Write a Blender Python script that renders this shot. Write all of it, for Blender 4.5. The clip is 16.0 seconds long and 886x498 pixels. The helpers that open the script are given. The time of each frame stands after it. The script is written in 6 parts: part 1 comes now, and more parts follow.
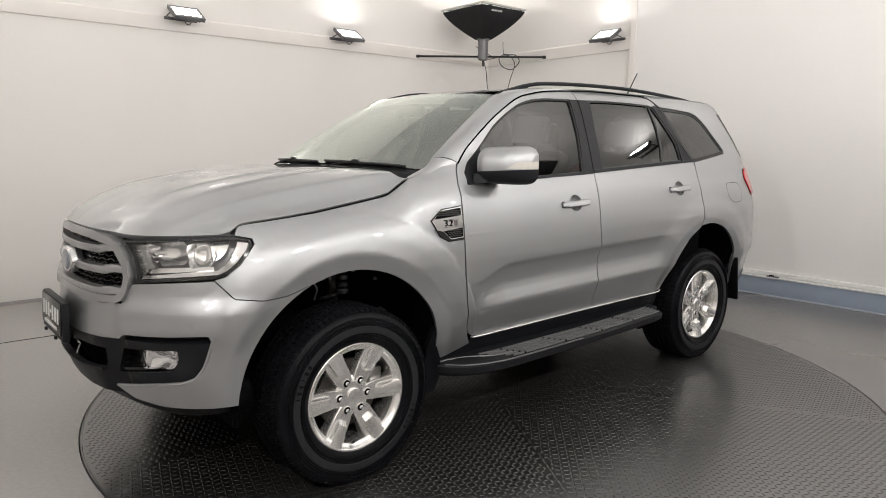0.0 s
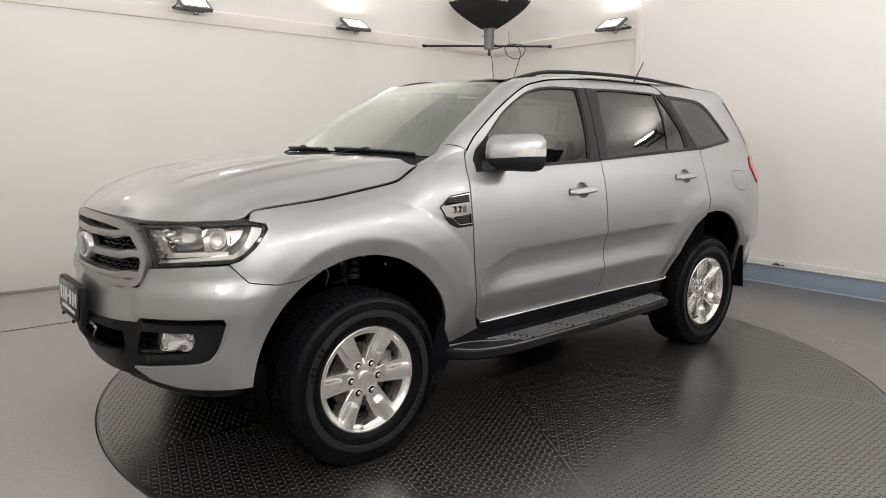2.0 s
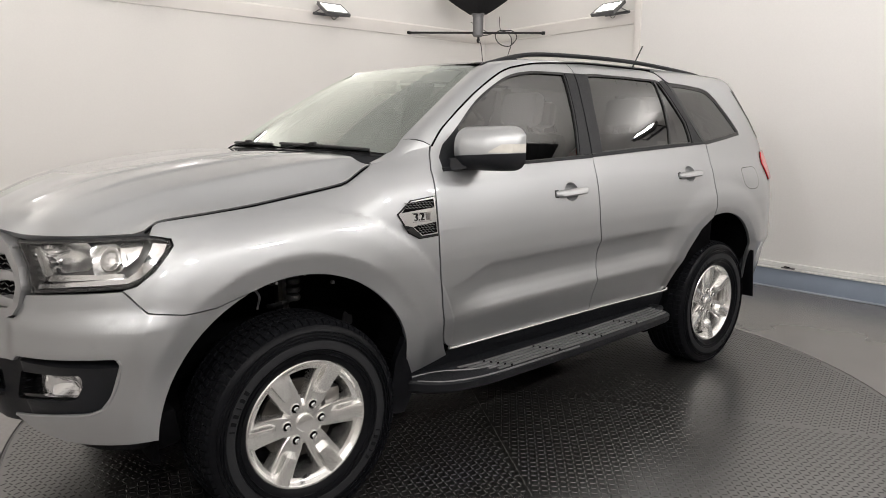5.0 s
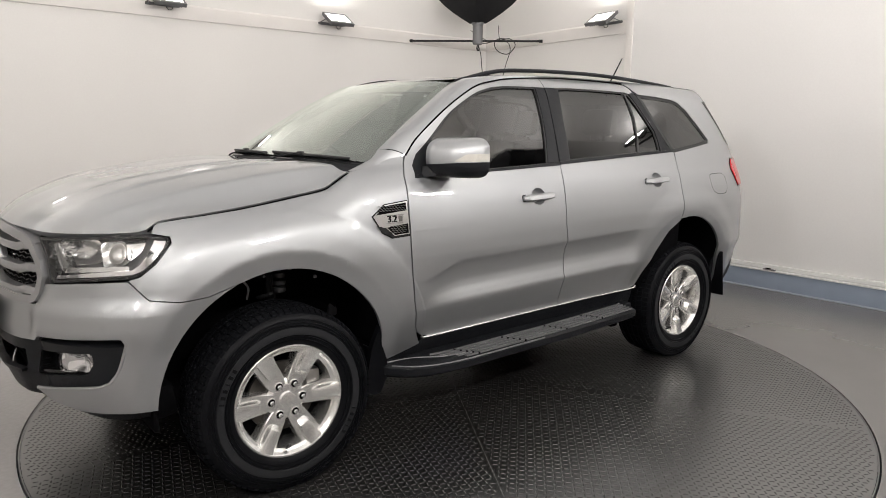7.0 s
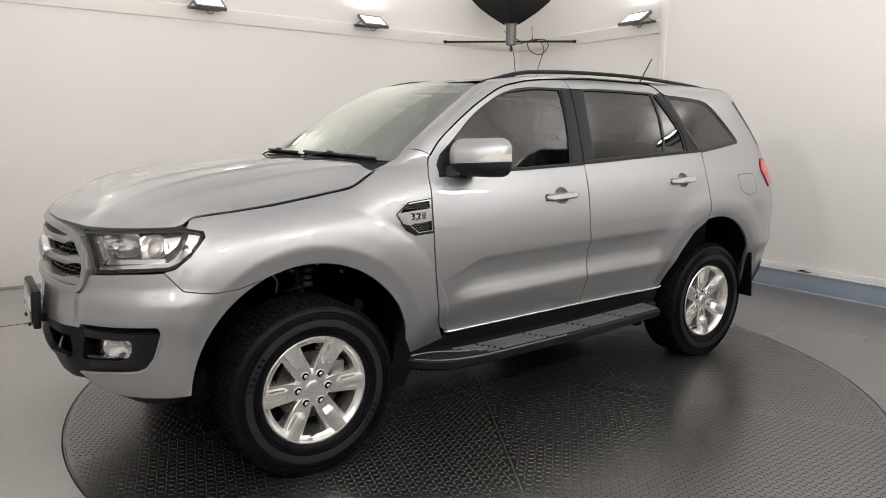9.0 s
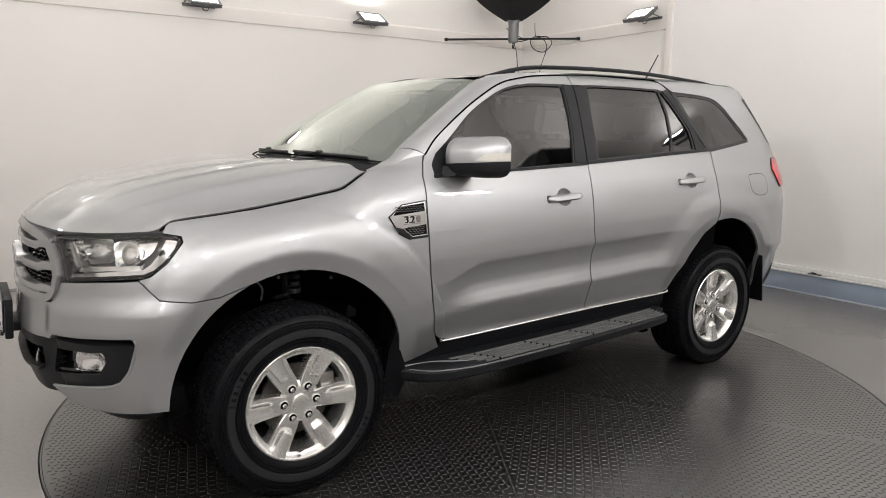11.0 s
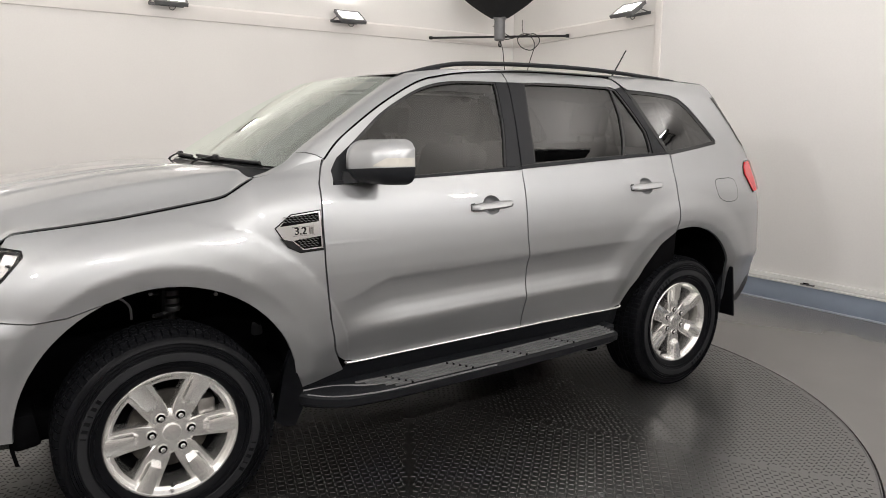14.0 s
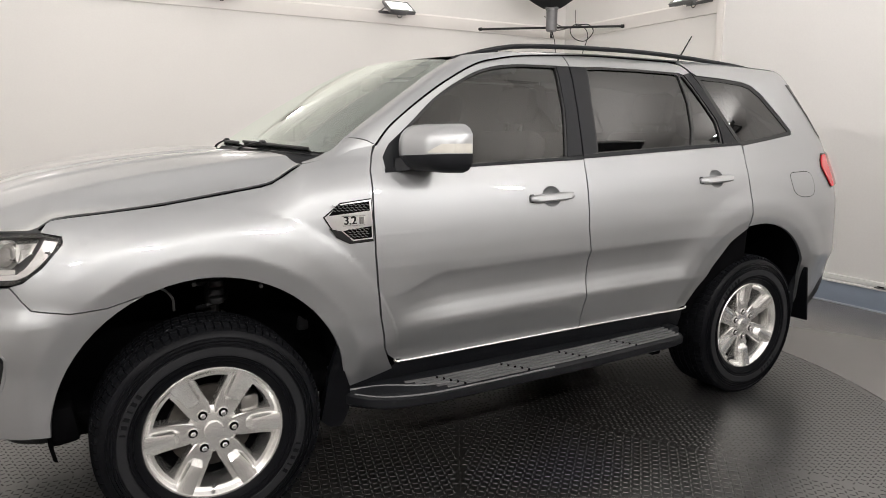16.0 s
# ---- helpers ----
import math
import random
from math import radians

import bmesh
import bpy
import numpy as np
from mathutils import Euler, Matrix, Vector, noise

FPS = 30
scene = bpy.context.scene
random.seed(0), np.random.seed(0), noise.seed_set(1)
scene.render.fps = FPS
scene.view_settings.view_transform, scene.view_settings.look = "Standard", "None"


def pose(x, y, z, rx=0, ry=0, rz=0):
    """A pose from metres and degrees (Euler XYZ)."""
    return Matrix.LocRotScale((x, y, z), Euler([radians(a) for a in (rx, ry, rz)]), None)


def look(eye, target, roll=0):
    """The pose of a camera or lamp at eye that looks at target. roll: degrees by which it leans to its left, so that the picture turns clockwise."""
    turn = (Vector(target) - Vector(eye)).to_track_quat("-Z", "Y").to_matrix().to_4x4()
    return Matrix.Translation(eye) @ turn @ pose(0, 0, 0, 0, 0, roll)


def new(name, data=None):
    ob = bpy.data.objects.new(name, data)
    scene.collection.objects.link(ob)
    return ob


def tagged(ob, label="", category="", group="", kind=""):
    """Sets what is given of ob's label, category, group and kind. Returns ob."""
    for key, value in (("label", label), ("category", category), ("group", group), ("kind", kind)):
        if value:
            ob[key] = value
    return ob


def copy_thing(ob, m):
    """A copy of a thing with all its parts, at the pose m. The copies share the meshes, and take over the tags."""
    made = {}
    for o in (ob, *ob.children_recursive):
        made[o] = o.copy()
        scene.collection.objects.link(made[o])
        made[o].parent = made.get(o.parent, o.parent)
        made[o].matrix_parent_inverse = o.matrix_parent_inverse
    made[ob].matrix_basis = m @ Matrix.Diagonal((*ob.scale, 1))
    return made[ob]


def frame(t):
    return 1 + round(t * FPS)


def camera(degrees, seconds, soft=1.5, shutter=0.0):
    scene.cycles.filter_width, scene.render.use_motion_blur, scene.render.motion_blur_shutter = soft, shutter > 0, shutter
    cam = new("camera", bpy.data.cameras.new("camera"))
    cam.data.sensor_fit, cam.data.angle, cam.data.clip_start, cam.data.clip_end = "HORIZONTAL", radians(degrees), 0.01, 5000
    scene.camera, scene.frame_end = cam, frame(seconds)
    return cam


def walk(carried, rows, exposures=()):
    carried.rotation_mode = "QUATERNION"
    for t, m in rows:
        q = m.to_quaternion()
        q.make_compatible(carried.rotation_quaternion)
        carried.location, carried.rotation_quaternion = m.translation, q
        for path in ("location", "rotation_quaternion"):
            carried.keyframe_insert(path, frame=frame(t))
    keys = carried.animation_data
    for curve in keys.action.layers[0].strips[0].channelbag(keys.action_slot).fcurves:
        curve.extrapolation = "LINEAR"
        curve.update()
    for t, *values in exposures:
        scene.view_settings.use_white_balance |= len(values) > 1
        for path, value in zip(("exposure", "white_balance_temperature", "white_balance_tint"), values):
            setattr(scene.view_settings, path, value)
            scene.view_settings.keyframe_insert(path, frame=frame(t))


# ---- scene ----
cam = camera(66.1, 16.0, soft=0.92)
PATH = [
    (0, (-2.949, -3.271, 1.431), (-1.674, -1.759, 1.141), 0.44),
    (0.5, (-2.958, -3.261, 1.418), (-1.685, -1.746, 1.130), 0.44),
    (1, (-2.969, -3.262, 1.406), (-1.698, -1.745, 1.111), 0.44),
    (1.5, (-2.988, -3.283, 1.415), (-1.721, -1.766, 1.107), 0.34),
    (2, (-2.999, -3.298, 1.414), (-1.736, -1.780, 1.098), 0.34),
    (2.5, (-2.992, -3.277, 1.414), (-1.729, -1.760, 1.090), 0.34),
    (3, (-2.921, -3.192, 1.402), (-1.659, -1.677, 1.072), 0.34),
    (3.5, (-2.823, -3.098, 1.426), (-1.560, -1.584, 1.091), 0.34),
    (4, (-2.763, -3.047, 1.425), (-1.500, -1.533, 1.088), 0.34),
    (4.5, (-2.638, -3.000, 1.411), (-1.374, -1.486, 1.072), 0.34),
    (5, (-2.536, -2.993, 1.418), (-1.275, -1.478, 1.082), 0.24),
    (7.5, (-2.592, -3.465, 1.472), (-1.393, -1.900, 1.139), 0.39),
    (8, (-2.588, -3.509, 1.474), (-1.423, -1.918, 1.142), 0.26),
    (8.5, (-2.589, -3.504, 1.472), (-1.442, -1.901, 1.136), 0.34),
    (10.8, (-2.511, -3.358, 1.456), (-1.382, -1.742, 1.122), 0.43),
    (11, (-2.458, -3.362, 1.461), (-1.329, -1.745, 1.125), 0.33),
    (11.5, (-2.315, -3.391, 1.457), (-1.187, -1.774, 1.121), 0.23),
    (12, (-2.216, -3.375, 1.453), (-1.098, -1.750, 1.118), 0.32),
    (12.5, (-2.120, -3.325, 1.473), (-1.014, -1.692, 1.137), 0.31),
    (13, (-2.031, -3.304, 1.462), (-0.941, -1.662, 1.125), 0.30),
    (13.5, (-1.963, -3.337, 1.463), (-0.886, -1.685, 1.129), 0.29),
    (14, (-1.862, -3.413, 1.468), (-0.798, -1.753, 1.135), 0.17),
    (14.5, (-1.789, -3.478, 1.454), (-0.764, -1.792, 1.122), 0.24),
    (15, (-1.758, -3.493, 1.434), (-0.763, -1.791, 1.102), 0.32),
    (15.5, (-1.772, -3.415, 1.415), (-0.798, -1.700, 1.080), 0.40),
    (16, (-1.821, -3.234, 1.417), (-0.862, -1.513, 1.078), 0.39),
]
walk(cam, [(t, look(eye, target, roll)) for t, eye, target, roll in PATH],
     exposures=((0.0, 0.03), (3.5, 0.08), (8.0, 0.06), (12.0, 0.07), (14.0, 0.07), (16.0, 0.13)))

# ---- light: floodlights on the wall trim, unseen ones added on the south and west walls, softboxes in the corners that bounce off the white ceiling ----
world = bpy.data.worlds.new("room_dark")
world.use_nodes = True
world.node_tree.nodes["Background"].inputs["Color"].default_value = (0.9, 0.93, 1.0, 1)
world.node_tree.nodes["Background"].inputs["Strength"].default_value = 0.02
scene.world = world


def area_lamp(name, m, width, height, watts, color=(1.0, 0.964, 0.937), spread=180):
    light = bpy.data.lights.new(name, "AREA")
    light.shape, light.size, light.size_y, light.energy, light.color, light.spread = "RECTANGLE", width, height, watts, color, radians(spread)
    ob = new(name, light)
    ob.matrix_world = m
    return ob


# watts of the seen floods, the floods out of view, the softboxes
FLOOD_WATTS, UNSEEN_WATTS, SOFTBOX_WATTS = 4.6, 64.0, 33.0

# ---- materials ----
def material(name, color, rough=0.5, metal=0.0, vary=0.0, vary_scale=6.0, grain=0.0, grain_scale=150.0, bump=0.0, bump_scale=200.0, coat=0.0, rough_vary=0.0,
             transmission=0.0, ior=1.45, emit=None, strength=0.0, alpha=1.0, spec=0.5, per_object=0.0):
    m = bpy.data.materials.new(name)
    m.use_nodes = True
    nt = m.node_tree
    b = nt.nodes["Principled BSDF"]
    b.inputs["Base Color"].default_value = (*color, 1)
    b.inputs["Roughness"].default_value = rough
    b.inputs["Metallic"].default_value = metal
    b.inputs["Coat Weight"].default_value = coat
    b.inputs["Coat Roughness"].default_value = 0.02
    b.inputs["Transmission Weight"].default_value = transmission
    b.inputs["IOR"].default_value = ior
    b.inputs["Alpha"].default_value = alpha
    b.inputs["Specular IOR Level"].default_value = spec
    if emit:
        b.inputs["Emission Color"].default_value = (*emit, 1)
        b.inputs["Emission Strength"].default_value = strength
    co = nt.nodes.new("ShaderNodeTexCoord").outputs["Object"]

    def noise_tex(scale, detail):
        n = nt.nodes.new("ShaderNodeTexNoise")
        n.inputs["Scale"].default_value, n.inputs["Detail"].default_value = scale, detail
        nt.links.new(co, n.inputs["Vector"])
        return n.outputs["Fac"]

    def shifted(fac, amount):
        r = nt.nodes.new("ShaderNodeMapRange")
        r.inputs["From Min"].default_value, r.inputs["From Max"].default_value = 0.3, 0.7
        r.inputs["To Min"].default_value, r.inputs["To Max"].default_value = 1 - amount, 1 + amount
        nt.links.new(fac, r.inputs["Value"])
        return r.outputs["Result"]

    factors = []
    if vary:
        factors.append(shifted(noise_tex(vary_scale, 4), vary))
    if grain:
        factors.append(shifted(noise_tex(grain_scale, 2), grain))
    if per_object:
        info = nt.nodes.new("ShaderNodeObjectInfo")
        r = nt.nodes.new("ShaderNodeMapRange")
        r.inputs["To Min"].default_value, r.inputs["To Max"].default_value = 1 - per_object, 1 + per_object
        nt.links.new(info.outputs["Random"], r.inputs["Value"])
        factors.append(r.outputs["Result"])
    if factors:
        value = factors[0]
        for f in factors[1:]:
            mul = nt.nodes.new("ShaderNodeMath")
            mul.operation = "MULTIPLY"
            nt.links.new(value, mul.inputs[0]), nt.links.new(f, mul.inputs[1])
            value = mul.outputs[0]
        mix = nt.nodes.new("ShaderNodeVectorMath")
        mix.operation = "SCALE"
        mix.inputs[0].default_value = color
        nt.links.new(value, mix.inputs["Scale"])
        nt.links.new(mix.outputs[0], b.inputs["Base Color"])
    if rough_vary:
        r = nt.nodes.new("ShaderNodeMapRange")
        r.inputs["From Min"].default_value, r.inputs["From Max"].default_value = 0.3, 0.7
        r.inputs["To Min"].default_value, r.inputs["To Max"].default_value = max(rough - rough_vary, 0.02), rough + rough_vary
        nt.links.new(noise_tex(vary_scale * 1.7, 5), r.inputs["Value"])
        nt.links.new(r.outputs["Result"], b.inputs["Roughness"])
    if bump:
        n = nt.nodes.new("ShaderNodeBump")
        n.inputs["Strength"].default_value, n.inputs["Distance"].default_value = bump, 0.002
        nt.links.new(noise_tex(bump_scale, 3), n.inputs["Height"])
        nt.links.new(n.outputs["Normal"], b.inputs["Normal"])
    return m


PANEL = material("white_panel_paint", (0.89, 0.88, 0.868), 0.7, vary=0.012, vary_scale=0.9, grain=0.01, grain_scale=60, bump=0.03, bump_scale=90)
WALL = material("wall_paint", (0.79, 0.772, 0.748), 0.75, vary=0.015, vary_scale=0.8, grain=0.01, grain_scale=60, bump=0.03, bump_scale=90)
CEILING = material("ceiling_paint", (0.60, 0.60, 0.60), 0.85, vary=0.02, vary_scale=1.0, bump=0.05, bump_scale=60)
TRIM = material("trim_paint", (0.80, 0.77, 0.74), 0.45, vary=0.02, vary_scale=3.0)
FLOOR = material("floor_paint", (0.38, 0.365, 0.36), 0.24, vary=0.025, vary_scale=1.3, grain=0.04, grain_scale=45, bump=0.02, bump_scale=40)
FLOOR_DARK = material("floor_dark_half", (0.15, 0.142, 0.137), 0.27, ior=2.3, vary=0.04, vary_scale=1.5)
PLATE = material("tread_plate_steel", (0.014, 0.0134, 0.0132), 0.30, ior=2.9, vary=0.10, vary_scale=2.2, grain=0.15, grain_scale=90, bump=0.03, bump_scale=120)
LUG = material("tread_lug_steel", (0.016, 0.0154, 0.0152), 0.45, ior=1.75, vary=0.25, vary_scale=9, rough_vary=0.06)
BLUE = material("blue_skirting_paint", (0.29, 0.345, 0.43), 0.5, vary=0.05, vary_scale=4)
FOOT = material("pale_blue_strip", (0.42, 0.46, 0.52), 0.45, vary=0.05, vary_scale=5)
PAINT = material("silver_metallic_paint", (0.382, 0.391, 0.400), 0.45, metal=0.88, grain=0.05, grain_scale=900, coat=1.0, vary=0.01, vary_scale=2)
PLASTIC = material("black_textured_plastic", (0.0095, 0.0103, 0.0125), 0.46, spec=0.26, vary=0.08, vary_scale=12, bump=0.25, bump_scale=900)
GLOSS_BLACK = material("gloss_black_plastic", (0.012, 0.012, 0.013), 0.12, vary=0.05, vary_scale=10)
# near-black: puts the shade of gaps into the colour, and serves black parts
CAVITY = material("cavity_shade_black", (0.004, 0.004, 0.0045), 0.95, spec=0.02, vary=0.2, vary_scale=8)
RUBBER = material("tyre_rubber", (0.005, 0.0053, 0.0066), 0.36, spec=0.11, vary=0.18, vary_scale=14, grain=0.1, grain_scale=200, bump=0.1, bump_scale=300, rough_vary=0.08)
SEAL = material("rubber_seal", (0.012, 0.012, 0.013), 0.45, vary=0.1, vary_scale=20)
ALLOY = material("painted_alloy", (0.80, 0.795, 0.78), 0.27, metal=0.92, coat=0.15, vary=0.03, vary_scale=12, grain=0.04, grain_scale=700)
SIDEWALL = material("sidewall_sheen_rubber", (0.017, 0.0178, 0.020), 0.5, spec=0.3, vary=0.12, vary_scale=18, grain=0.1, grain_scale=220)
STEEL = material("worn_steel", (0.28, 0.27, 0.26), 0.35, metal=1.0, vary=0.25, vary_scale=15, rough_vary=0.1)
CHROME = material("chrome", (0.82, 0.82, 0.83), 0.08, metal=1.0, vary=0.02, vary_scale=10)


def thin_glass(name, tint, gloss=1.0, film=0.0, sheen=(1, 1, 1)):
    """A thin pane: what lies behind shows through the tint, and the surface mirrors by Fresnel."""
    m = bpy.data.materials.new(name)
    m.use_nodes = True
    nt = m.node_tree
    nt.nodes.remove(nt.nodes["Principled BSDF"])
    clear, shine, mix, fres, mul = (nt.nodes.new("ShaderNode" + k) for k in ("BsdfTransparent", "BsdfGlossy", "MixShader", "Fresnel", "Math"))
    clear.inputs["Color"].default_value = (*tint, 1)
    shine.inputs["Color"].default_value = (*sheen, 1)
    shine.inputs["Roughness"].default_value = 0.012
    fres.inputs["IOR"].default_value = 1.5
    mul.operation, mul.use_clamp = "MULTIPLY_ADD", True
    mul.inputs[1].default_value, mul.inputs[2].default_value = 1.45 * gloss, film
    nt.links.new(fres.outputs[0], mul.inputs[0])
    nt.links.new(mul.outputs[0], mix.inputs[0])
    nt.links.new(clear.outputs[0], mix.inputs[1])
    nt.links.new(shine.outputs[0], mix.inputs[2])
    nt.links.new(mix.outputs[0], nt.nodes["Material Output"].inputs["Surface"])
    return m


LENS = thin_glass("clear_lens", (0.97, 0.97, 0.97), 0.55)
GLASS_CLEAR = thin_glass("windscreen_glass", (0.80, 0.88, 0.82), 1.2, 0.20, (0.92, 0.98, 0.93))
GLASS_TINT = thin_glass("tinted_glass", (0.10, 0.106, 0.106), 0.95, 0.0)
GLASS_DARK = thin_glass("privacy_glass", (0.035, 0.037, 0.037), 0.92, 0.0)
RED_LENS = material("red_lamp_lens", (0.55, 0.012, 0.02), 0.08, vary=0.04, vary_scale=30, coat=0.6)
AMBER = material("clear_amber_lens", (0.62, 0.60, 0.55), 0.22, metal=0.15, vary=0.05, vary_scale=40, coat=1.0)
FABRIC = material("dark_seat_fabric", (0.035, 0.035, 0.038), 0.85, vary=0.1, vary_scale=15)
HEADLINER = material("grey_headliner", (0.52, 0.51, 0.48), 0.9, vary=0.04, vary_scale=6)
DASH = material("dark_dashboard", (0.03, 0.03, 0.032), 0.6, vary=0.08, vary_scale=10)
LAMP_BODY = material("grey_cast_aluminium", (0.16, 0.16, 0.165), 0.4, metal=0.5, vary=0.06, vary_scale=20)
LAMP_FACE = material("lit_led_panel", (0.9, 0.9, 0.88), 0.3, emit=(1.0, 0.96, 0.90), strength=4.0)
FABRIC_BLACK = material("black_softbox_fabric", (0.018, 0.018, 0.02), 0.7, vary=0.12, vary_scale=9, bump=0.3, bump_scale=400)
WHITE = material("white_print", (0.75, 0.75, 0.74), 0.5, vary=0.02, vary_scale=30)
SILVER_TRIM = material("silver_fabric_piping", (0.55, 0.54, 0.52), 0.5, metal=0.3, vary=0.05, vary_scale=20)
CABLE = material("black_cable", (0.02, 0.02, 0.02), 0.5, vary=0.05, vary_scale=30)

# ---- mesh helpers ----
from mathutils.geometry import tessellate_polygon


def thing(name, label="", category="", group="", kind="", at=(0, 0, 0)):
    ob = new(name)
    ob.location = at
    ob.empty_display_size = 0.1
    bpy.context.view_layer.update()
    return tagged(ob, label, category, group, kind)


def finish(me, mat_, angle=35):
    me.materials.append(mat_)
    for p in me.polygons:
        p.use_smooth = True
    me.set_sharp_from_angle(angle=radians(angle))
    return me


def part(name, bm, mat_, parent=None, label="", angle=35, mirror=False):
    """Links a bmesh as one mesh object under a thing or part. mirror: a second one on the other side of the car."""
    me = bpy.data.meshes.new(name)
    bm.to_mesh(me)
    ob = new(name, finish(me, mat_, angle))
    ob.parent = parent
    tagged(ob, label)
    if mirror:
        for v in bm.verts:
            v.co.y = -v.co.y
        bmesh.ops.reverse_faces(bm, faces=bm.faces)
        me2 = bpy.data.meshes.new(name)
        bm.to_mesh(me2)
        ob2 = new(name, finish(me2, mat_, angle))
        ob2.parent = mirror if isinstance(mirror, bpy.types.Object) else parent
        tagged(ob2, label)
        bm.free()
        return ob, ob2
    bm.free()
    return ob


def add_box(bm, size, m=None, bevel=0.0):
    made = bmesh.ops.create_cube(bm, size=1.0)["verts"]
    for v in made:
        v.co = Vector((v.co.x * size[0], v.co.y * size[1], v.co.z * size[2]))
    if bevel:
        edges = list({e for v in made for e in v.link_edges})
        made = bmesh.ops.bevel(bm, geom=edges, offset=bevel, segments=2, profile=0.5, affect="EDGES")["verts"]
    if m is not None:
        made = list({v for v in made})
        bmesh.ops.transform(bm, matrix=m, verts=made)
    return made


def box(size, m=None, bevel=0.0):
    bm = bmesh.new()
    add_box(bm, size, m, bevel)
    return bm


def lathe(bm, profile, n=48, axis="Y", m=None, closed=False):
    """Turns (radius, along) points round an axis."""
    rings = []
    for i in range(n):
        a = 2 * math.pi * i / n
        c, s = math.cos(a), math.sin(a)
        rings.append([bm.verts.new({"Y": (r * c, h, r * s), "Z": (r * c, r * s, h), "X": (h, r * c, r * s)}[axis]) for r, h in profile])
    k = len(profile)
    for i in range(n):
        p, q = rings[i], rings[(i + 1) % n]
        for j in range(k if closed else k - 1):
            bm.faces.new((p[j], p[(j + 1) % k], q[(j + 1) % k], q[j]))
    verts = [v for ring in rings for v in ring]
    if m is not None:
        bmesh.ops.transform(bm, matrix=m, verts=verts)
    return verts


def tube(bm, pts, radius, n=8, caps=True, flat=1.0):
    """A round bar along 3D points; flat squeezes it along its own upright."""
    pts = [Vector(p) for p in pts]
    rings = []
    for i, p in enumerate(pts):
        d = (pts[min(i + 1, len(pts) - 1)] - pts[max(i - 1, 0)]).normalized()
        a = d.cross(Vector((0, 0, 1)))
        a = a.normalized() if a.length > 1e-4 else Vector((1, 0, 0))
        b = a.cross(d).normalized()
        r = radius(i / (len(pts) - 1)) if callable(radius) else radius
        rings.append([bm.verts.new(p + a * (r * math.cos(2 * math.pi * j / n)) + b * (r * flat * math.sin(2 * math.pi * j / n))) for j in range(n)])
    for p, q in zip(rings, rings[1:]):
        for j in range(n):
            bm.faces.new((p[j], p[(j + 1) % n], q[(j + 1) % n], q[j]))
    if caps:
        bm.faces.new(rings[0][::-1]), bm.faces.new(rings[-1])
    return rings


def loft(bm, rows, closed=False):
    """Faces between rows of points of equal length."""
    vs = [[bm.verts.new(p) for p in row] for row in rows]
    for a, b in zip(vs, vs[1:]):
        n = len(a)
        for j in range(n if closed else n - 1):
            bm.faces.new((a[j], a[(j + 1) % n], b[(j + 1) % n], b[j]))
    return vs


def rounded(poly, r, n=4):
    """The outline with its corners rounded by up to r."""
    out = []
    k = len(poly)
    for i in range(k):
        p, a, b = Vector(poly[i]), Vector(poly[i - 1]), Vector(poly[(i + 1) % k])
        da, db = (a - p), (b - p)
        ra, rb = min(r, da.length * 0.45), min(r, db.length * 0.45)
        pa, pb = p + da.normalized() * ra, p + db.normalized() * rb
        for j in range(n + 1):
            t = j / n
            out.append(tuple(pa * (1 - t) ** 2 + p * (2 * t * (1 - t)) + pb * t * t))
    return out


def clip(poly, axis, limit, keep_above):
    out = []
    for i in range(len(poly)):
        p, q = poly[i - 1], poly[i]
        a, b = (p[axis] - limit, q[axis] - limit) if keep_above else (limit - p[axis], limit - q[axis])
        if (a >= 0) != (b >= 0):
            t = a / (a - b)
            out.append((p[0] + (q[0] - p[0]) * t, p[1] + (q[1] - p[1]) * t))
        if b >= 0:
            out.append(q)
    return out


